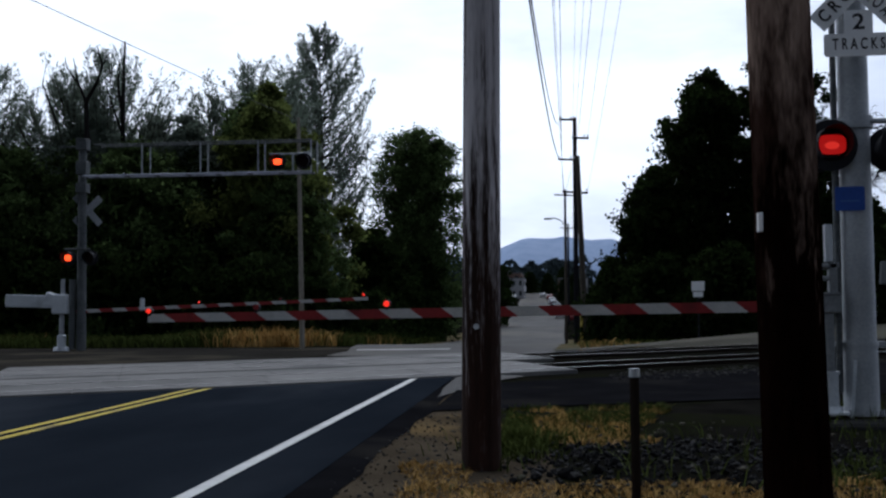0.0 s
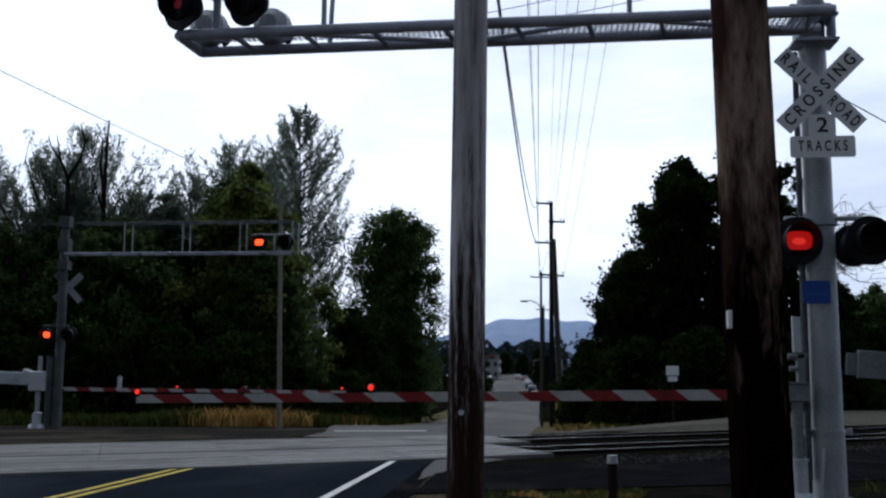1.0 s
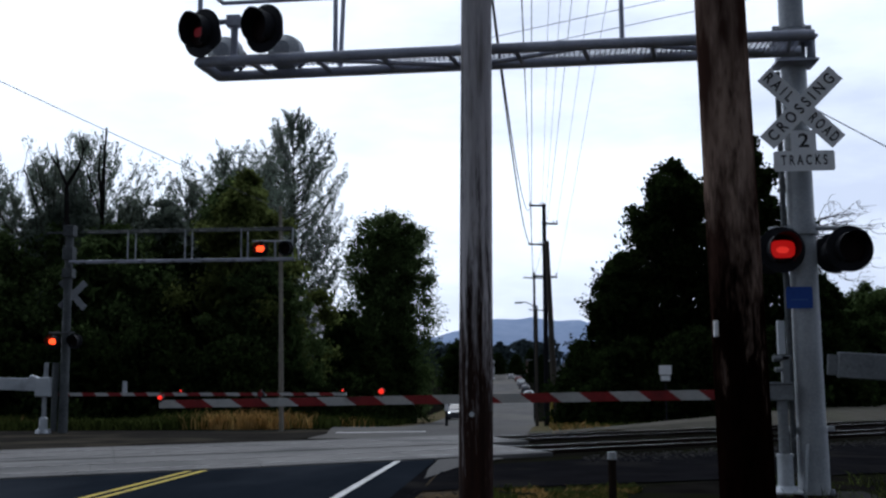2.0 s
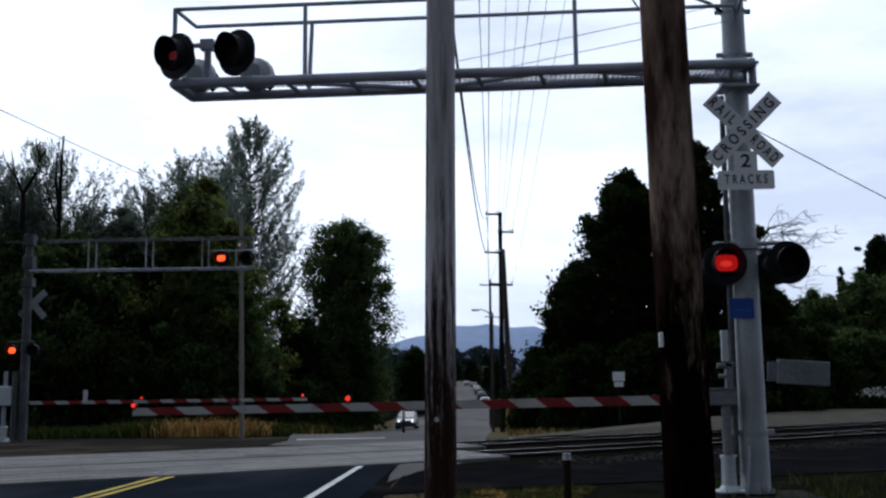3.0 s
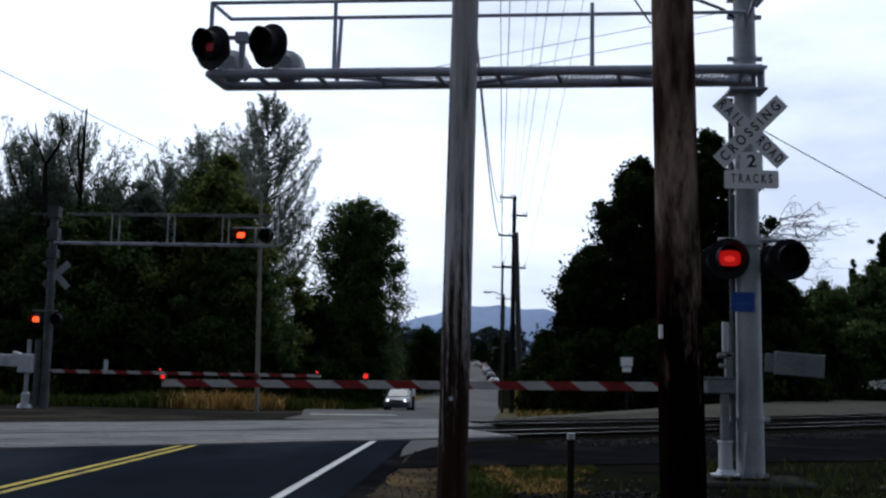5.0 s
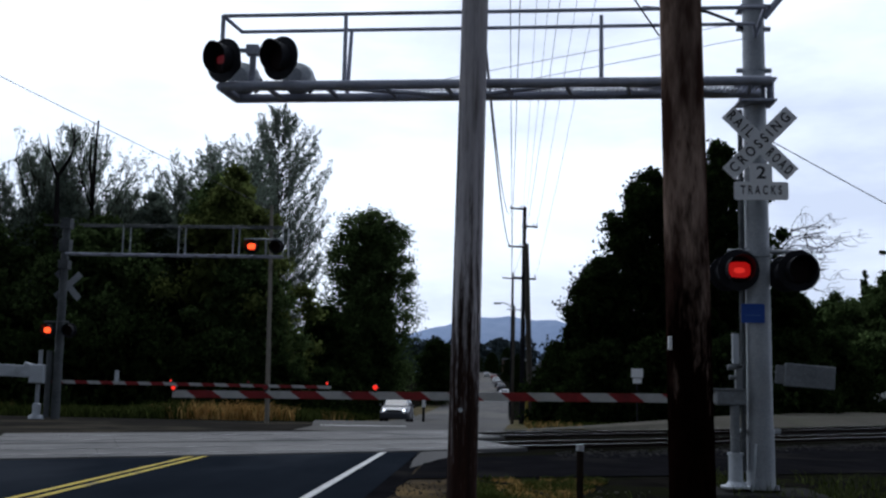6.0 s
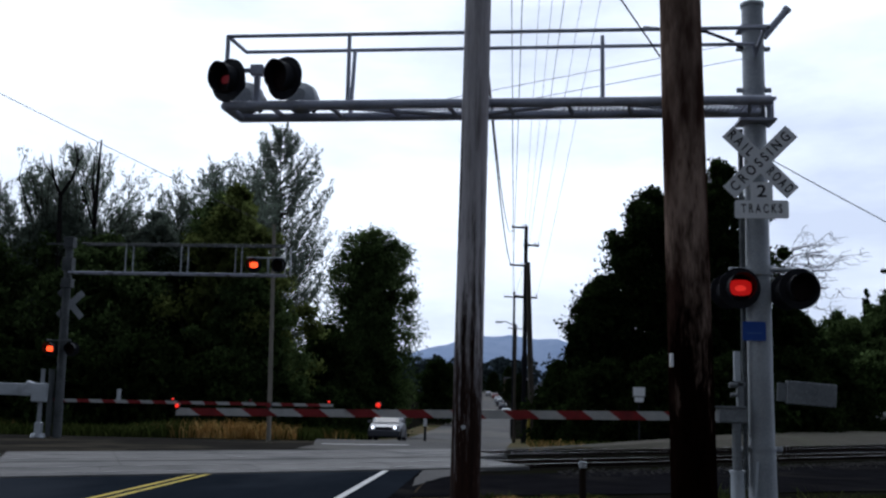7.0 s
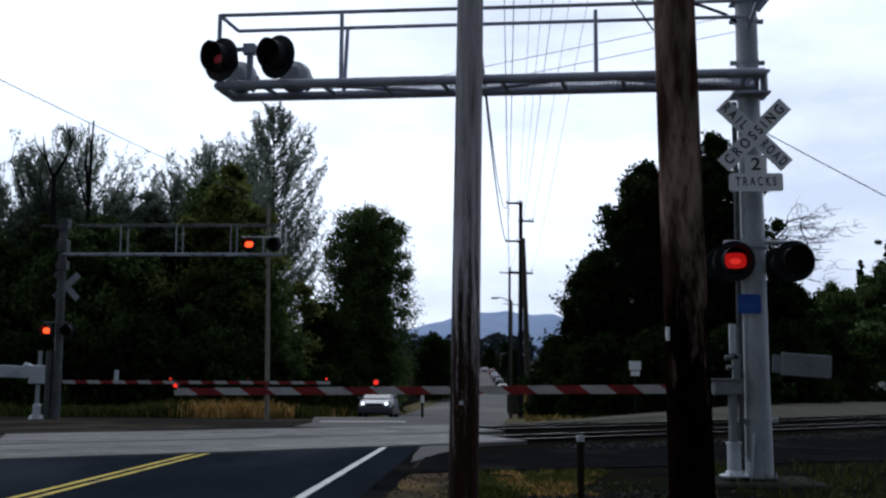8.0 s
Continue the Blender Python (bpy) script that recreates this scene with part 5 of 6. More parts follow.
for i, (x, y, h, r) in enumerate(((22.5, 88, 9.0, 3.6), (26, 92, 10.5, 4.2), (30, 95, 11.5, 4.4), (34.5, 97, 13.2, 4.8), (40.0, 98, 14.8, 5.4), (47, 100, 15.5, 6.0), (24, 80, 6.4, 3.6), (29, 82, 7.0, 4.0), (34, 84, 7.8, 4.4), (40, 86, 8.5, 4.8))):
    tree(x, y, h, r, "dome", LEAF_MID, "green broadleaf tree on the far side of the railway", 80 + i, 6500, 0.42, lobes=55, ragged=0.3)
tree(37.7, 112, 15.6, 1.5, "spire", LEAF_DARK, "dark pointed conifer above the far trees", 90, 3500, 0.4, lobes=60)
tree(41.9, 112, 18.9, 2.2, "round", LEAF_DARK, "tall rounded tree behind others", 91, 3500, 0.34, base=0.55, lobes=26, ragged=0.3)
tree(46.0, 113, 19.6, 1.9, "spire", LEAF_DARK, "dark pointed conifer above the far trees", 92, 3500, 0.4, lobes=60)
rs_ = np.random.RandomState(77)
tagged(leaf_sheet("flowering_shrub", np.concatenate([rs_.normal(size=(n, 3)) * (w, 0.2, 0.11) + c for n, w, c in ((60, 0.22, (20.5, 57.6, 1.12)), (90, 0.34, (21.2, 57.6, 1.08)), (45, 0.3, (22.1, 57.6, 1.26)))]),
                  rs_.uniform(0.06, 0.18, 195), 8, BLOSSOM), "white blossom on a shrub at the hedge foot", "shrub", kind="stuff")
weeping_bare_tree(16.3, 66, "leafless grey tree with drooping fine twigs", 5)
snag = thing("dead_snag", (-21.6, 55.5, -0.8), "bare dead trunk with a broken forked top", "tree")
v_, f_ = [], []
limb(v_, f_, [(0.3, 0, 0), (0.1, 0, 8), (0.0, 0, 12.5), (0.1, 0, 15.9)], 0.24, 0.05, 7)
limb(v_, f_, [(0.0, 0, 12.0), (-0.25, 0, 13.5), (-0.2, 0, 15.0)], 0.09, 0.04, 6)
limb(v_, f_, [(0.0, 0, 11.0), (-0.9, 0, 13.6), (-1.2, 0, 14.4)], 0.05, 0.015, 5)
raw("trunk", v_, f_, BARE, snag)
fork = thing("dead_tree", (-23.3, 55, -0.7), "bare dead tree with two curved limbs", "tree")
v_, f_ = [], []
limb(v_, f_, [(0, 0, 0), (0.1, 0, 8), (-0.05, 0, 12.6)], 0.2, 0.11, 7)
limb(v_, f_, [(-0.05, 0, 12.6), (0.55, 0, 13.6), (0.80, 0, 14.5), (0.5, 0, 15.5)], 0.10, 0.03, 6)
limb(v_, f_, [(-0.05, 0, 12.6), (-0.5, 0, 13.6), (-0.75, 0, 14.9)], 0.09, 0.02, 6)
limb(v_, f_, [(-0.45, 0, 13.5), (-1.1, 0, 14.4), (-1.2, 0, 15.0)], 0.05, 0.012, 5)
limb(v_, f_, [(0.78, 0, 14.4), (1.1, 0, 15.0), (1.6, 0, 15.3)], 0.04, 0.01, 5)
limb(v_, f_, [(-1.6, 0, 11.5), (-2.4, 0, 13.6), (-2.2, 0, 14.8)], 0.05, 0.012, 5)
raw("trunk", v_, f_, BARE, fork)


def far_wood():
    """The wooded rise behind the town, as leaf sprays over humps; distance haze is in the leaf colour."""
    rs = np.random.RandomState(31)
    pts, szs = [], []
    for _ in range(110):
        x, y = rs.uniform(-150, 150), rs.uniform(560, 760)
        h = rs.uniform(11, 21) * (0.8 + 0.2 * math.cos(x * 0.03))
        r = rs.uniform(5, 9)
        m = 260
        v = rs.normal(size=(m, 3))
        v /= np.linalg.norm(v, axis=1)[:, None]
        z = land(x, y)
        cone = rs.rand() < 0.35
        p = v * np.array((r * (0.6 if cone else 1), r, h * 0.55)) + (x, y, z + h * 0.5)
        pts.append(p)
        szs.append(rs.uniform(1.6, 3.4, m))
    ob = leaf_sheet("far_wood", np.concatenate(pts), np.concatenate(szs), 5, LEAF_HAZED)
    tagged(ob, "distant woods behind the town with haze in their colour", "woods", kind="stuff")


far_wood()


def ridge(name, y, profile_pts, seed, label):
    """A long distant ridge, a folded hillside rather than a wall."""
    rnd = random.Random(seed)
    verts, faces = [], []
    xs = [i * 13.0 for i in range(-300, 301)]
    for x in xs:
        h = float(np.interp(x, *zip(*profile_pts))) * (1 + 0.025 * math.sin(x * 0.031 + seed) + 0.018 * math.sin(x * 0.083)) + rnd.uniform(-0.9, 0.9)
        for dy, k in ((-260, 0.0), (-120, 0.45), (0, 1.0), (200, 0.3)):
            verts.append((x, y + dy + 20 * math.sin(x * 0.02), 6 + h * k))
    for i in range(len(xs) - 1):
        for j in range(3):
            a = i * 4 + j
            faces.append((a, a + 4, a + 5, a + 1))
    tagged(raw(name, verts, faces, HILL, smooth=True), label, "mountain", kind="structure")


# its hazy blue comes from the material's colour, not from air
ridge("backdrop", 2000, ((-3900, 60), (-700, 70), (-260, 78), (-190, 86), (-150, 93), (-110, 102), (-70, 111), (-20, 118), (20, 122), (60, 122), (100, 116), (150, 106), (230, 96), (600, 70), (3900, 60)), 3, "distant mountain ridge with blue haze painted into its colour")


def grass():
    rnd = random.Random(12)
    gr, gh, dry, dh = [], [], [], []
    for _ in range(36000):
        x = rnd.uniform(-34, -7.4)
        y = rnd.uniform(41.5, 50) if x < -9 else rnd.uniform(45, 60)
        if x > float(np.interp(y, (33, 47), (-5.5, -7.8))):
            continue
        patch = noise.noise(Vector((x * 0.33, y * 0.15, 3.1)))
        z = land(x, y) - 0.06
        if -13.5 < x < -8.3 and y < 47 and rnd.random() < 0.85 - 0.28 * abs(x + 10.0) + 0.5 * patch:
            dry.append((x, y, z))
            dh.append(rnd.uniform(0.25, 0.8) * (1 + 0.5 * patch))
        elif patch > 0.12 and rnd.random() < 0.45:
            dry.append((x, y, z))
            dh.append(rnd.uniform(0.3, 0.7))
        else:
            gr.append((x, y, z))
            gh.append(rnd.uniform(0.2, 0.75) * (1 + 0.9 * patch))
    for _ in range(6000):
        x, y = rnd.uniform(-11, -8.9), rnd.uniform(44, 95)
        gr.append((x, y, land(x, y) - 0.06))
        gh.append(rnd.uniform(0.2, 0.7))
    blades("long_grass", gr, gh, [0.035] * len(gr), 1, GRASS_GREEN, "rank green grass at the wood's foot")
    blades("dry_grass", dry, dh, [0.032] * len(dry), 2, GRASS_DRY, "tall dry yellow grass beside the far gate")
    gr, gh, dry, dh = [], [], [], []
    for _ in range(9000):
        x = rnd.uniform(1.2, 30)
        y = lane_far(x) + rnd.uniform(0.0, 1.0) ** 1.5 * 16
        if y > 62 + x:
            continue
        if x < 7 and rnd.random() < 0.55:
            continue
        (dry if rnd.random() < 0.5 and x < 3.2 else gr).append((x, y, land(x, y) - 0.06))
    blades("lane_grass", gr, [rnd.uniform(0.1, 0.32) for _ in gr], [0.03] * len(gr), 3, GRASS_GREEN, "green grass strip below the hedge")
    blades("lane_dry_grass", dry, [rnd.uniform(0.1, 0.32) for _ in dry], [0.03] * len(dry), 4, GRASS_DRY, "dry grass at the foot of the street poles")


grass()


def verge_plants():
    """Dry and green tufts, and the heap of dark stones, round the nearest pole."""
    rnd = random.Random(21)
    gr, gh, dry, dh = [], [], [], []
    for _ in range(110000):
        x, y = rnd.uniform(-0.95, 4.5), rnd.uniform(6.0, 16.6)
        p = noise.noise(Vector((x * 0.9, y * 0.55, 0.4))) + 0.5 * noise.noise(Vector((x * 2.6, y * 2.0, 7.7)))
        wave = 0.5 * noise.noise(Vector((x * 1.9, y * 0.9, 9.1)))
        left = -0.45 - 0.09 * (y - 9.8) + 0.35 * noise.noise(Vector((x * 2, y * 1.5, 3.3)))
        front = x > left and y < 10.65 + wave + (1.0 if x < -0.1 else 0.0)
        back = 12.6 + wave < y < 16.0 + 0.2 * x and 0.0 < x < 1.25 + 0.10 * (y - 12) + wave
        if front and p > -0.5 and rnd.random() < 0.75:
            dry.append((x, y, -0.04))
            dh.append(rnd.uniform(0.015, 0.06) * (1.6 if p > 0.3 else 1.0))
        elif front and p > 0.25 and rnd.random() < 0.5:
            gr.append((x, y, -0.04))
            gh.append(rnd.uniform(0.02, 0.07))
        elif back and p > -0.35:
            green = rnd.random() < (0.75 if x < 0.3 else 0.55 if y > 14.4 and x > 0.7 else 0.15)
            (gr if green else dry).append((x, y, -0.03))
            (gh if green else dh).append(rnd.uniform(0.02, 0.07) * (1.8 if green else 1.0))
        elif x > 1.9 and y < 11.6 and p > 0.15 and rnd.random() < 0.35:
            gr.append((x, y, -0.03))
            gh.append(rnd.uniform(0.05, 0.16))
    for _ in range(1500):
        a, r = rnd.uniform(0, 6.28), abs(rnd.gauss(0, 0.24))
        gr.append((0.22 + r * math.cos(a), 12.5 + 2.2 * r * math.sin(a), -0.03))
        gh.append(rnd.uniform(0.06, 0.24))
    for _ in range(3800):
        x, y = rnd.uniform(3.3, 9.5), rnd.uniform(11.6, 17.0)
        if noise.noise(Vector((x, y, 1.0))) > -0.1:
            gr.append((x, y, -0.04))
            gh.append(rnd.uniform(0.06, 0.30))
    gh, dh = (gh + [0.12] * len(gr))[: len(gr)], (dh + [0.1] * len(dry))[: len(dry)]
    for _ in range(700):
        x, y = rnd.uniform(0.9, 4.6), rnd.uniform(10.2, 13.6)
        if noise.noise(Vector((x * 2.2, y * 2.2, 4.0))) > 0.1:
            gr.append((x, y, 0.0))
            gh.append(rnd.uniform(0.06, 0.26))
    blades("verge_grass", gr, gh, [0.007] * len(gr), 6, GRASS_GREEN, "short green weeds on the verge", 0.6)
    blades("verge_straw", dry, dh, [0.006] * len(dry), 7, GRASS_DRY, "short dry straw-coloured grass on the verge", 0.9)
    pl, sz = [], []
    for _ in range(9000):
        x, y = rnd.uniform(0.15, 4.6), rnd.uniform(9.4, 14.4)
        e = math.exp(-((x - 1.7) / 1.8) ** 2 - ((y - 11.7) / 1.4) ** 2)
        if rnd.random() < 0.75 * e + 0.04:
            pl.append((x, y, -0.06 + 0.16 * e * rnd.random()))
            sz.append(rnd.uniform(0.008, 0.030) * (1.7 if rnd.random() < 0.05 else 1))
    for i in range(10):
        pl.append((0.22 + 0.075 * i + rnd.uniform(-0.05, 0.05), 10.85 + rnd.uniform(-0.3, 0.3), 0.0))
        sz.append(rnd.uniform(0.03, 0.075))
    stones("dark_stones", pl, sz, ROCK, "heap of dark broken stones in the grass", "stones", 15)
    pl, sz = [], []
    for _ in range(190):
        x, y = rnd.uniform(0.3, 5.5), rnd.uniform(9.2, 14.5)
        pl.append((x, y, 0.01 + 0.05 * math.exp(-((x - 1.5) / 1.7) ** 2 - ((y - 11.5) / 1.0) ** 2)))
        sz.append(rnd.uniform(0.012, 0.035))
    stones("pale_chips", pl, sz, GRAVEL_LANE, "scattered pale stone chips and litter", "stones", 18)
    pl, sz = [], []
    for _ in range(900):
        x, y = rnd.uniform(-1.2, 0.5), rnd.uniform(6, 17)
        pl.append((x, y, -0.025))
        sz.append(rnd.uniform(0.006, 0.022))
    stones("verge_pebbles", pl, sz, CHIPS, "small loose pebbles on the dirt verge", "gravel", 16)


verge_plants()

# ---- small posts and signs ----
post = thing("bollard_post", (1.075, 9.86, 0), "short dark steel post with a pale cap", "post")
part("shaft", cyl(B(), (0, 0, -0.1), (0, 0, 0.80), 0.031, 0.031, 14), RAIL_STEEL, post)
part("cap", cyl(B(), (0, 0, 0.79), (0, 0, 0.845), 0.037, 0.035, 14), GALV, post)

sign = thing("small_sign", (5.85, 43.8, 0), "small white sign on a thin post before the hedge", "sign")
part("post", cyl(B(), (0, 0, -0.5), (0, 0.0, 2.05), 0.03, 0.03, 8), BLACK, sign)
part("plate", box(B(), (0, -0.04, 1.92), (0.48, 0.012, 0.36), 0.004), SIGN_WHITE, sign)
part("lower_plate", box(B(), (0, -0.04, 1.61), (0.36, 0.012, 0.20), 0.004), SIGN_WHITE, sign)

wood_pole = thing("wooden_pole", (-7.42, 35.9, 0), "thin weathered wooden pole behind the far gate", "utility pole")
part("shaft", cyl(B(), (0, 0, -0.3), (-0.12, 0, 7.3), 0.085, 0.06, 12), PALE_WOOD, wood_pole)
marker = thing("marker_post", (-4.95, 75, land(-5, 75)), "short dark marker post with a white band", "post")
part("shaft", cyl(B(), (0, 0, 0), (0, 0, 1.0), 0.10, 0.09, 10), BLACK, marker)
part("band", cyl(B(), (0, 0, 1.0), (0, 0, 1.5), 0.12, 0.12, 10), SIGN_WHITE, marker)


# ---- street poles and wires ----
def street_pole(x, y, top, r, arms, label, material, lean=0.08):
    z = land(x, y)
    t = thing("street_utility_pole", (x, y, z), label, "utility pole")
    part("shaft", cyl(B(), (0, 0, -0.3), (lean, 0, top - z), r, r * 0.72, 12), material, t)
    for h, a, b in arms:
        bm = box(B(), ((a + b) / 2, -0.12, h - z), (b - a, 0.10, 0.12), 0.01, Euler((0, radians(4 if b > -a else 3), 0)).to_matrix())
        part("crossarm", bm, material, t)
        for u in (a + 0.06, (a + b) / 2 + 0.25, b - 0.06):
            bm = cyl(B(), (u, -0.12, h - z + 0.05), (u, -0.12, h - z + 0.22), 0.05, 0.03, 8)
            part("insulator", bm, GALV_VEILED, t)
    return t


street_pole(1.76, 70.7, 13.12, 0.17, ((13.0, -0.9, 0.1), (11.8, -0.1, 0.95), (10.45, -1.0, 0.1), (8.35, -0.75, 0.85)),
            "tall dark timber utility pole with short crossarms", DARK_WOOD)
street_pole(2.30, 69.0, 10.45, 0.20, (), "grey timber utility pole beside a taller one", PLAIN_WOOD, -0.36)
street_pole(1.45, 112, 13.0, 0.16, ((12.4, -1.0, 1.0),), "distant timber utility pole with a crossarm", DARK_WOOD)
street_pole(2.3, 165, 13.5, 0.17, ((12.8, -1.1, 1.1),), "distant timber utility pole with a crossarm", DARK_WOOD)

guard = thing("guy_guard", (2.02, 68.9, land(2.02, 68.9)), "yellow plastic guy wire guard between two poles", "guard")
part("sleeve", cyl(B(), (0, 0, -0.1), (0.06, 0, 1.7), 0.12, 0.10, 10), GUARD_YELLOW, guard)
part("guy_wire", cyl(B(), (0.06, 0, 1.6), (-0.15, 1.5, 11.0), 0.012, 0.012, 6), WIRE, guard)

lamp_post = thing("street_lamp", (1.05, 62.5, land(1.05, 62.5)), "street lamp with a curved arm on a thin pole", "street lamp")
part("pole", cyl(B(), (0, 0, -0.2), (0.05, 0, 6.6), 0.09, 0.07, 10), PLAIN_WOOD, lamp_post)
part("arm", tube(B(), [(0.05, 0, 6.5), (-0.2, 0, 6.85), (-0.55, 0, 7.0), (-0.8, 0, 6.98)], 0.03, 8), GALV, lamp_post)
part("head", box(B(), (-0.92, 0, 6.96), (0.45, 0.2, 0.10), 0.03), GALV, lamp_post)


def wire(a, b, sag, r, label, n=24):
    verts, faces, pts = [], [], []
    a, b = Vector(a), Vector(b)
    for i in range(n + 1):
        u = i / n
        p = a.lerp(b, u)
        p.z -= sag * 4 * u * (1 - u)
        pts.append(tuple(p))
    limb(verts, faces, pts, r, r, 5)
    return tagged(raw("overhead_wire", verts, faces, WIRE), label, "wire", group="overhead wires")


WIRE_LABEL = "thin dark overhead wire along the street"
for xa, xb, za, zb, r in ((0.10, 0.95, 12.4, 12.9, 0.008), (0.52, 1.0, 12.8, 10.5, 0.013), (0.82, 1.72, 13.2, 12.9, 0.007), (1.30, 1.85, 13.4, 11.8, 0.007),
                          (1.72, 2.0, 13.2, 11.75, 0.010), (2.02, 2.6, 13.0, 11.75, 0.007), (2.34, 2.6, 12.8, 8.5, 0.006), (0.05, 1.1, 11.2, 8.4, 0.009)):
    wire((xb, 70.6, zb), (xa, -10, za), 0.75, r, WIRE_LABEL)
wire((1.0, 70.6, 10.5), (-0.26, 11.3, 9.2), 1.95, 0.022, "heavy dark overhead cable to the grey pole")
wire((0.95, 70.6, 12.9), (-0.30, 11.3, 9.6), 2.3, 0.018, "heavy dark overhead cable to the grey pole")
for x0, z0 in ((0.95, 12.9), (2.0, 11.8), (1.0, 10.5)):
    wire((x0, 70.6, z0), (1.4, 112, 12.5), 0.5, 0.012, WIRE_LABEL)
wire((-7.55, 35.9, 7.2), (-15.6, 11.0, 9.75), 0.12, 0.010, "pale service wire to the wooden pole")
wire((4.0, 15.6, 5.12), (14.5, 22.0, 1.88), 0.10, 0.008, "pale service wire falling away from the signal")
wire((1.72, 9.3, 4.45), (-1.2, 9.0, 8.8), 0.0, 0.008, "guy wire fixed to the brown pole")


# ---- vehicles ----
def vehicle(x, y, paint, label, lit=False, facing=180, heavy=1.0, name="parked_car"):
    """A small crossover: lofted body and cabin, glass, wheels, lights, bumpers, mirrors. Its nose points to +y before turning."""
    t = thing(name, pose(x, y, land(x, y), 0, 0, facing), label, "car")
    W, H = 0.90, 1.0 * heavy

    def loft(sections, nm, material, lab=""):
        verts, faces = [], []
        for yy, half, z0, z1, top in sections:
            verts += [(-half, yy, z0), (half, yy, z0), (half * 1.0, yy, (z0 + z1) / 2), (half * top, yy, z1), (-half * top, yy, z1), (-half, yy, (z0 + z1) / 2)]
        for i in range(len(sections) - 1):
            for j in range(6):
                faces.append((i * 6 + j, i * 6 + (j + 1) % 6, i * 6 + 6 + (j + 1) % 6, i * 6 + 6 + j))
        faces += [tuple(range(5, -1, -1)), tuple(range(len(verts) - 6, len(verts)))]
        ob = raw(nm, verts, faces, material, t, lab)
        bev = ob.modifiers.new("soft edges", "BEVEL")
        bev.width, bev.segments = 0.035, 2
        return ob

    loft([(-2.2, 0.72, 0.42, 0.85 * H, 0.9), (-2.05, 0.86, 0.26, 0.98 * H, 0.93), (-1.0, W, 0.22, 1.0 * H, 0.95), (0.6, W, 0.22, 0.98 * H, 0.95), (1.7, 0.87, 0.24, 0.86 * H, 0.90), (2.1, 0.78, 0.28, 0.72 * H, 0.86), (2.22, 0.66, 0.36, 0.60, 0.9)], "body", paint)
    loft([(-2.0, 0.74, 0.95 * H, 1.05 * H, 0.9), (-1.5, 0.80, 0.95 * H, 1.42 * H, 0.80), (-0.6, 0.82, 0.95 * H, 1.50 * H, 0.78), (0.15, 0.82, 0.95 * H, 1.46 * H, 0.76), (1.0, 0.78, 0.92 * H, 0.97 * H, 0.92)], "cabin", paint)
    raw("windscreen", [(-0.66, 0.93, 1.015 * H), (0.66, 0.93, 1.015 * H), (0.56, 0.24, 1.435 * H), (-0.56, 0.24, 1.435 * H)], [(0, 1, 2, 3)], GLASS, t)
    raw("rear_window", [(-0.6, -1.98, 1.09 * H), (-0.54, -1.58, 1.38 * H), (0.54, -1.58, 1.38 * H), (0.6, -1.98, 1.09 * H)], [(0, 1, 2, 3)], GLASS, t)
    for s in (-1, 1):
        raw("side_window", [(s * 0.80, 0.75, 1.03 * H), (s * 0.80, -1.6, 1.05 * H), (s * 0.70, -1.35, 1.40 * H), (s * 0.68, 0.1, 1.41 * H)], [(0, 1, 2, 3)], GLASS, t)
        for yy in (-1.35, 1.38):
            w = new("wheel")
            w.parent = t
            w.matrix_basis = pose(s * 0.80, yy, 0.33)
            part("tyre", cyl(B(), (-0.11, 0, 0), (0.11, 0, 0), 0.33, 0.33, 20), RUBBER, w)
            part("rim", cyl(B(), (s * 0.112, 0, 0), (s * 0.122, 0, 0), 0.20, 0.18, 14), GALV, w)
        bm = box(B(), (s * 0.98, 0.62, 1.02 * H), (0.17, 0.10, 0.13), 0.02)
        part("mirror", bm, paint, t)
        bm = B()
        cyl(bm, (s * 0.60, 2.12, 0.68), (s * 0.60, 2.20, 0.68), 0.085, 0.075, 14)
        part("headlight", bm, HEADLIGHT if lit else GLASS, t, "shining headlight" if lit else "")
        part("tail_light", box(B(), (s * 0.70, -2.17, 0.82 * H), (0.16, 0.06, 0.2), 0.01), STRIPE_RED, t)
    part("grille", box(B(), (0, 2.21, 0.64), (0.80, 0.06, 0.11), 0.01), BLACK, t)
    part("bumper", box(B(), (0, 2.12, 0.38), (1.70, 0.30, 0.40), 0.07), CAR_DARK, t)
    part("number_plate", box(B(), (0, 2.26, 0.44), (0.32, 0.012, 0.11), 0.0), GALV, t)
    return t


car = vehicle(-6.1, 121, CAR_SILVER, "silver-grey car with lit headlights driving up to the crossing", lit=True, name="car")
PARKED = ((1.1, 190, CAR_WHITE), (1.0, 222, CAR_DARK), (0.9, 246, CAR_DARK), (0.8, 272, CAR_WHITE), (0.7, 305, CAR_RED), (-9.4, 225, CAR_WHITE), (-9.6, 270, CAR_SILVER), (-9.8, 330, CAR_WHITE), (-0.9, 350, CAR_WHITE))
for x, y, paint in PARKED:
    x += bend(y)
    nm = {CAR_WHITE: "white", CAR_DARK: "dark blue", CAR_RED: "red", CAR_SILVER: "silver"}[paint]
    vehicle(x, y, paint, nm + " car parked along the distant street", facing=0 if x > -8 else 180, heavy=1.05)
vehicle(3.0, 172, CAR_RED, "dark red car parked beside the distant street", facing=0)


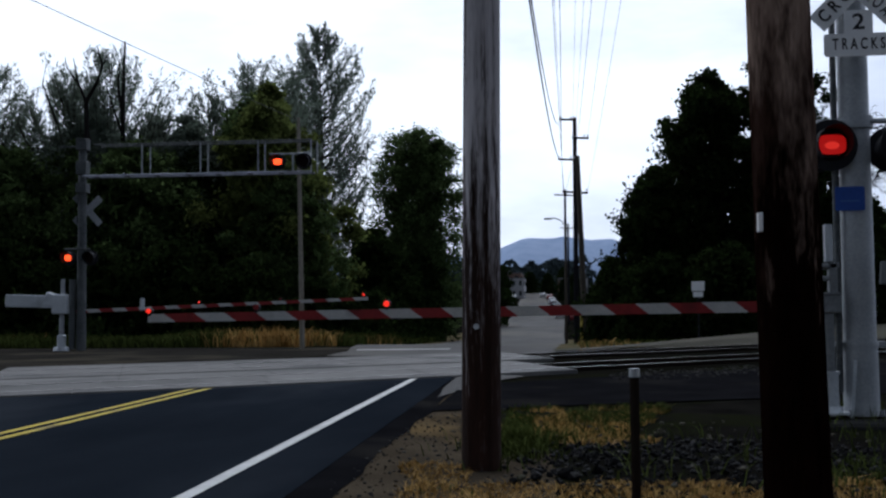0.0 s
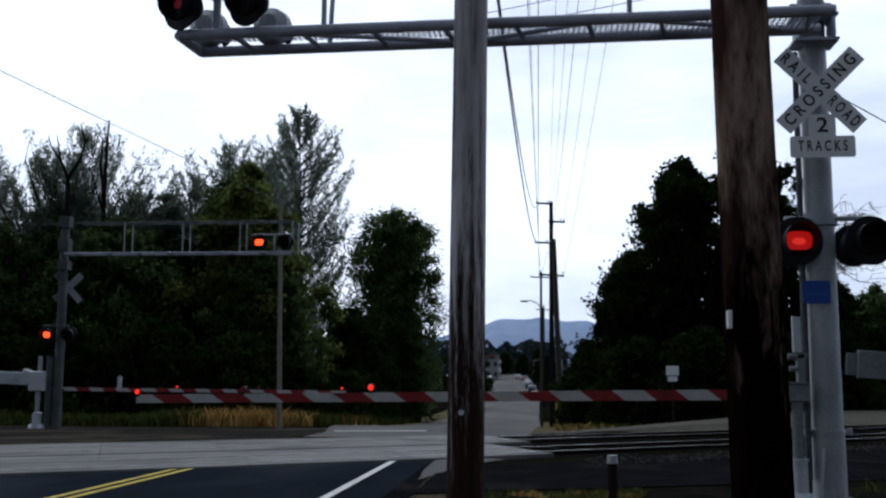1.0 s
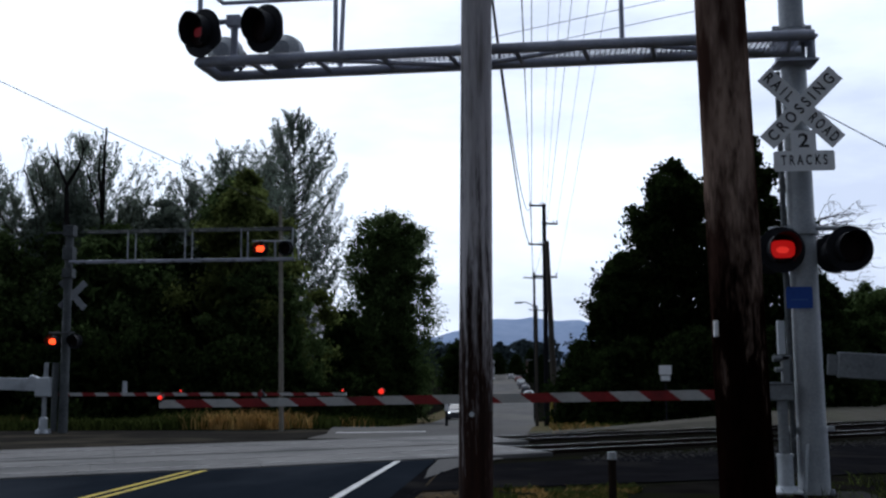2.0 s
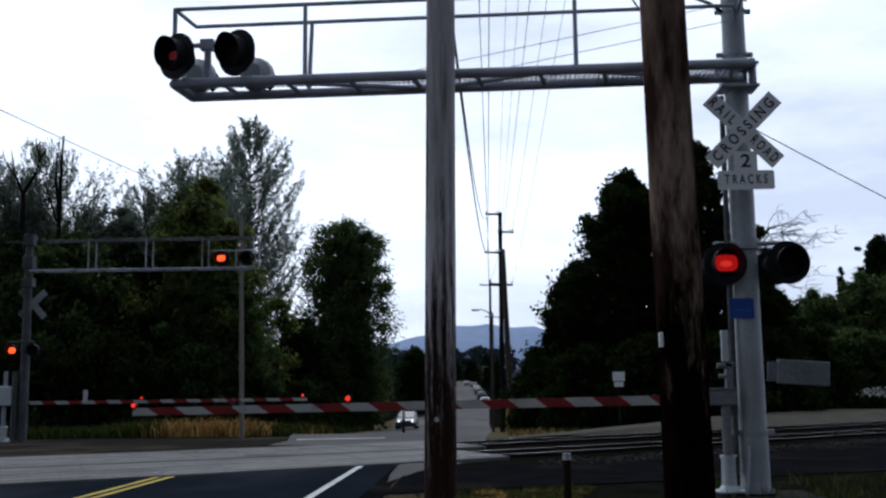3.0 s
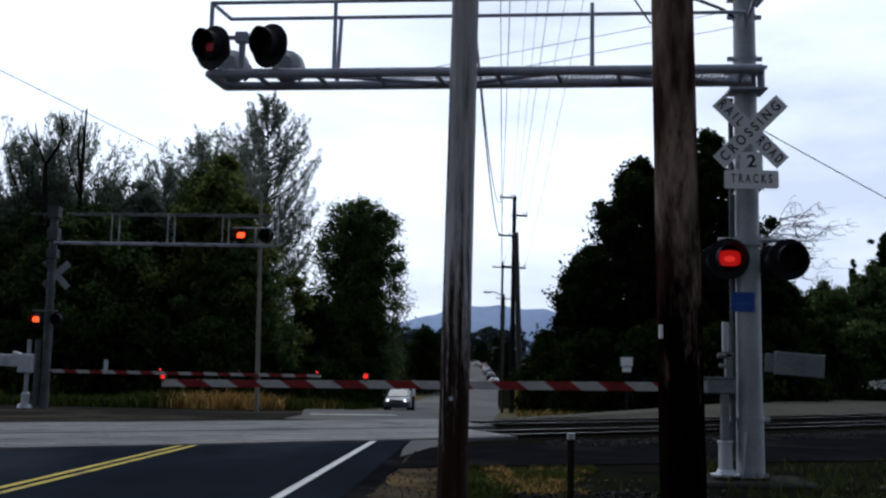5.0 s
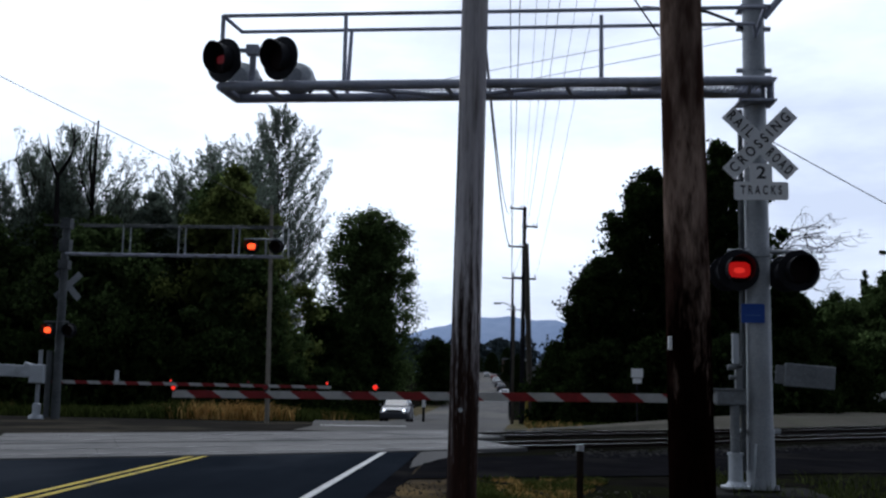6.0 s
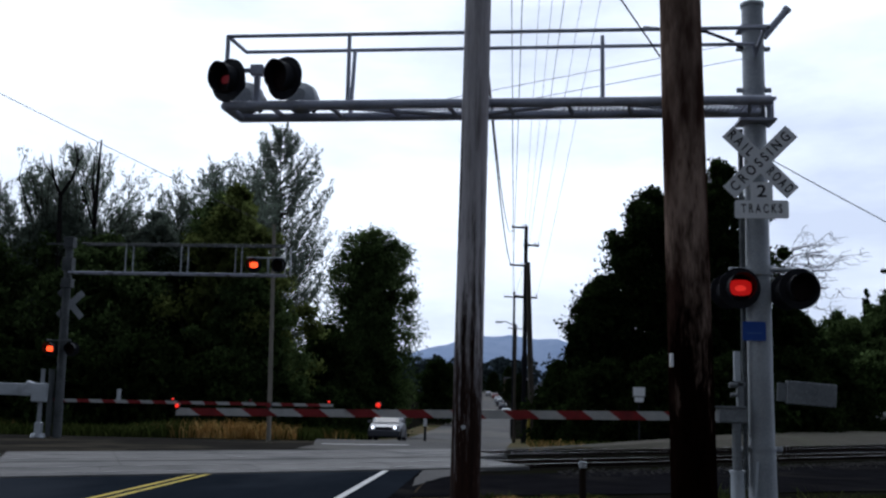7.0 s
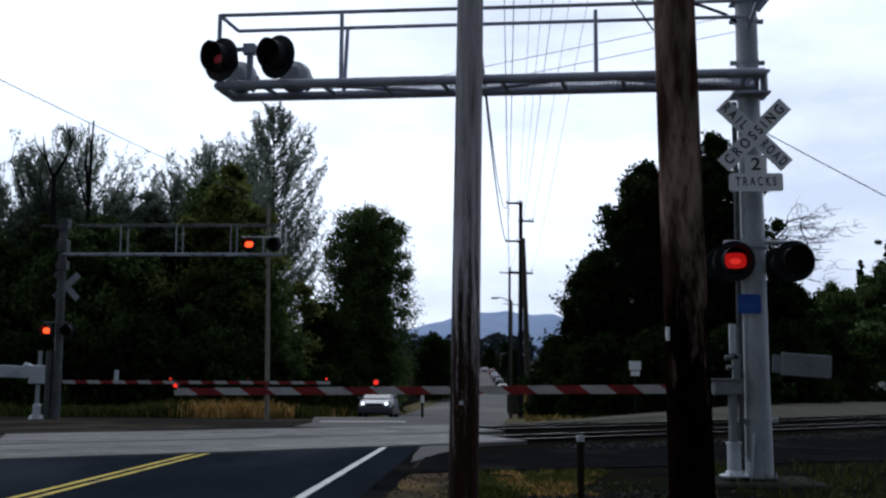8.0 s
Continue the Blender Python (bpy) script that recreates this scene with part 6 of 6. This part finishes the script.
# ---- the town ----
def building(x, y, w, d, h, wall, label, gable=False, storeys=2):
    z = land(x, y) - 0.3
    t = thing("building", (x, y, z), label, "building")
    part("wall", box(B(), (0, 0, h / 2), (w, d, h), 0.02), wall, t)
    if gable:
        part("roof", prism(B(), [(-w / 2 - 0.3, h), (w / 2 + 0.3, h), (0, h + w * 0.32)], -d / 2 - 0.3, d / 2 + 0.3), ROOF, t)
    else:
        part("roof", box(B(), (0, 0, h + 0.15), (w + 0.3, d + 0.3, 0.3), 0.03), ROOF, t)
    side = 1 if x < -4 else -1
    for s in range(storeys):
        zz = h * (s + 0.55) / storeys
        for k in range(4):
            yy = -d / 2 + d * (k + 0.5) / 4
            part("window", box(B(), (side * w / 2, yy, zz), (0.08, d / 8, h / storeys * 0.45), 0.0), GLASS, t)
        for k in range(3):
            part("window", box(B(), (-w / 2 + w * (k + 0.5) / 3, -d / 2, zz), (w / 7, 0.08, h / storeys * 0.45), 0.0), GLASS, t)
    return t


building(-12.6, 345, 6, 26, 6.2, STUCCO, "pale two-storey shop building on the distant street")
building(-15.8, 375, 9, 30, 8.0, BRICK_RED, "reddish two-storey building on the distant street")
building(-18.5, 430, 10, 30, 7.0, STUCCO, "pale building farther along the street", gable=True, storeys=1)
building(3.4, 330, 5, 24, 5.6, BRICK_RED, "reddish shop building on the distant street")
building(6.0, 385, 10, 30, 6.0, STUCCO, "pale shop building farther along the street")
building(9.5, 240, 8, 18, 3.7, STUCCO, "low pale building beside the distant street", gable=True, storeys=1)
building(44, 82, 10, 8, 3.2, STUCCO, "low pale building glimpsed beyond the railway", gable=True, storeys=1)


# ---- movement ----
def flash(lit, rows, on, off):
    """Keys an insert between its forward (lit) and drawn-back place."""
    walk(lit, [(t, pose(0, on if s else off, 0)) for t, s in rows])


def phases(start, period, length):
    """Lit from start + n * period for that length; rows of time and state from 0 to 8 s."""
    def state(t):
        return ((t - start) % period) < length
    edges = sorted(e for n in range(-2, 11) for e in (start + n * period, start + n * period + length) if 0.05 < e < 7.95)
    rows = [(0.0, state(0.0))]
    for e in edges:
        rows += [(e - 0.02, state(e - 0.03)), (e + 0.02, state(e + 0.03))]
    return rows + [(8.0, state(8.0))]


CAR_ROWS = ((0.0, 116.0), (1.0, 110.5), (2.0, 104.5), (3.5, 90.4), (4.0, 85.2), (5.5, 72.1), (6.0, 67.2), (6.5, 63.2), (7.0, 60.1), (7.5, 57.9), (8.0, 56.9))


SWING = ((0.0, 2.0), (0.3, 0.35), (0.6, -0.75), (1.0, -0.45), (1.5, 0.75), (2.0, -0.3), (2.6, 0.1), (3.5, 0.15), (5.5, -0.1), (8.0, 0.1))


def motions():
    a, b = phases(0.66, 1.0, 0.62), phases(0.27, 1.0, 0.37)
    c, d = phases(0.88, 1.015, 0.60), phases(0.46, 1.015, 0.42)
    for group, rows in ((FLASH_A, a), (FLASH_B, b)):
        for lit, _ in group:
            flash(lit, rows, -0.034, 0.03)
    for group, rows in ((ARM_C, c), (ARM_B, d)):
        for lit, _ in group:
            flash(lit, rows, -0.054, 0.0)
    for lit, _ in STEADY:
        lit.matrix_basis = pose(0, -0.054, 0)
    # the far arm still swings as it settles
    walk(farm, [(t, pose(0.25, 0.25, 1.18, 0, -lift, 0)) for t, lift in SWING])
    rows = []
    for t, y in CAR_ROWS:
        slope = math.degrees(math.atan((land(-6.1, y + 1) - land(-6.1, y - 1)) / 2))
        x = float(np.interp(t, (0.0, 1.8, 5.0, 7.0), (-6.45, -6.1, -6.1, -5.98)))
        rows.append((t, pose(x, y, land(x, y), -slope, 0, 180)))
    walk(car, rows)


motions()
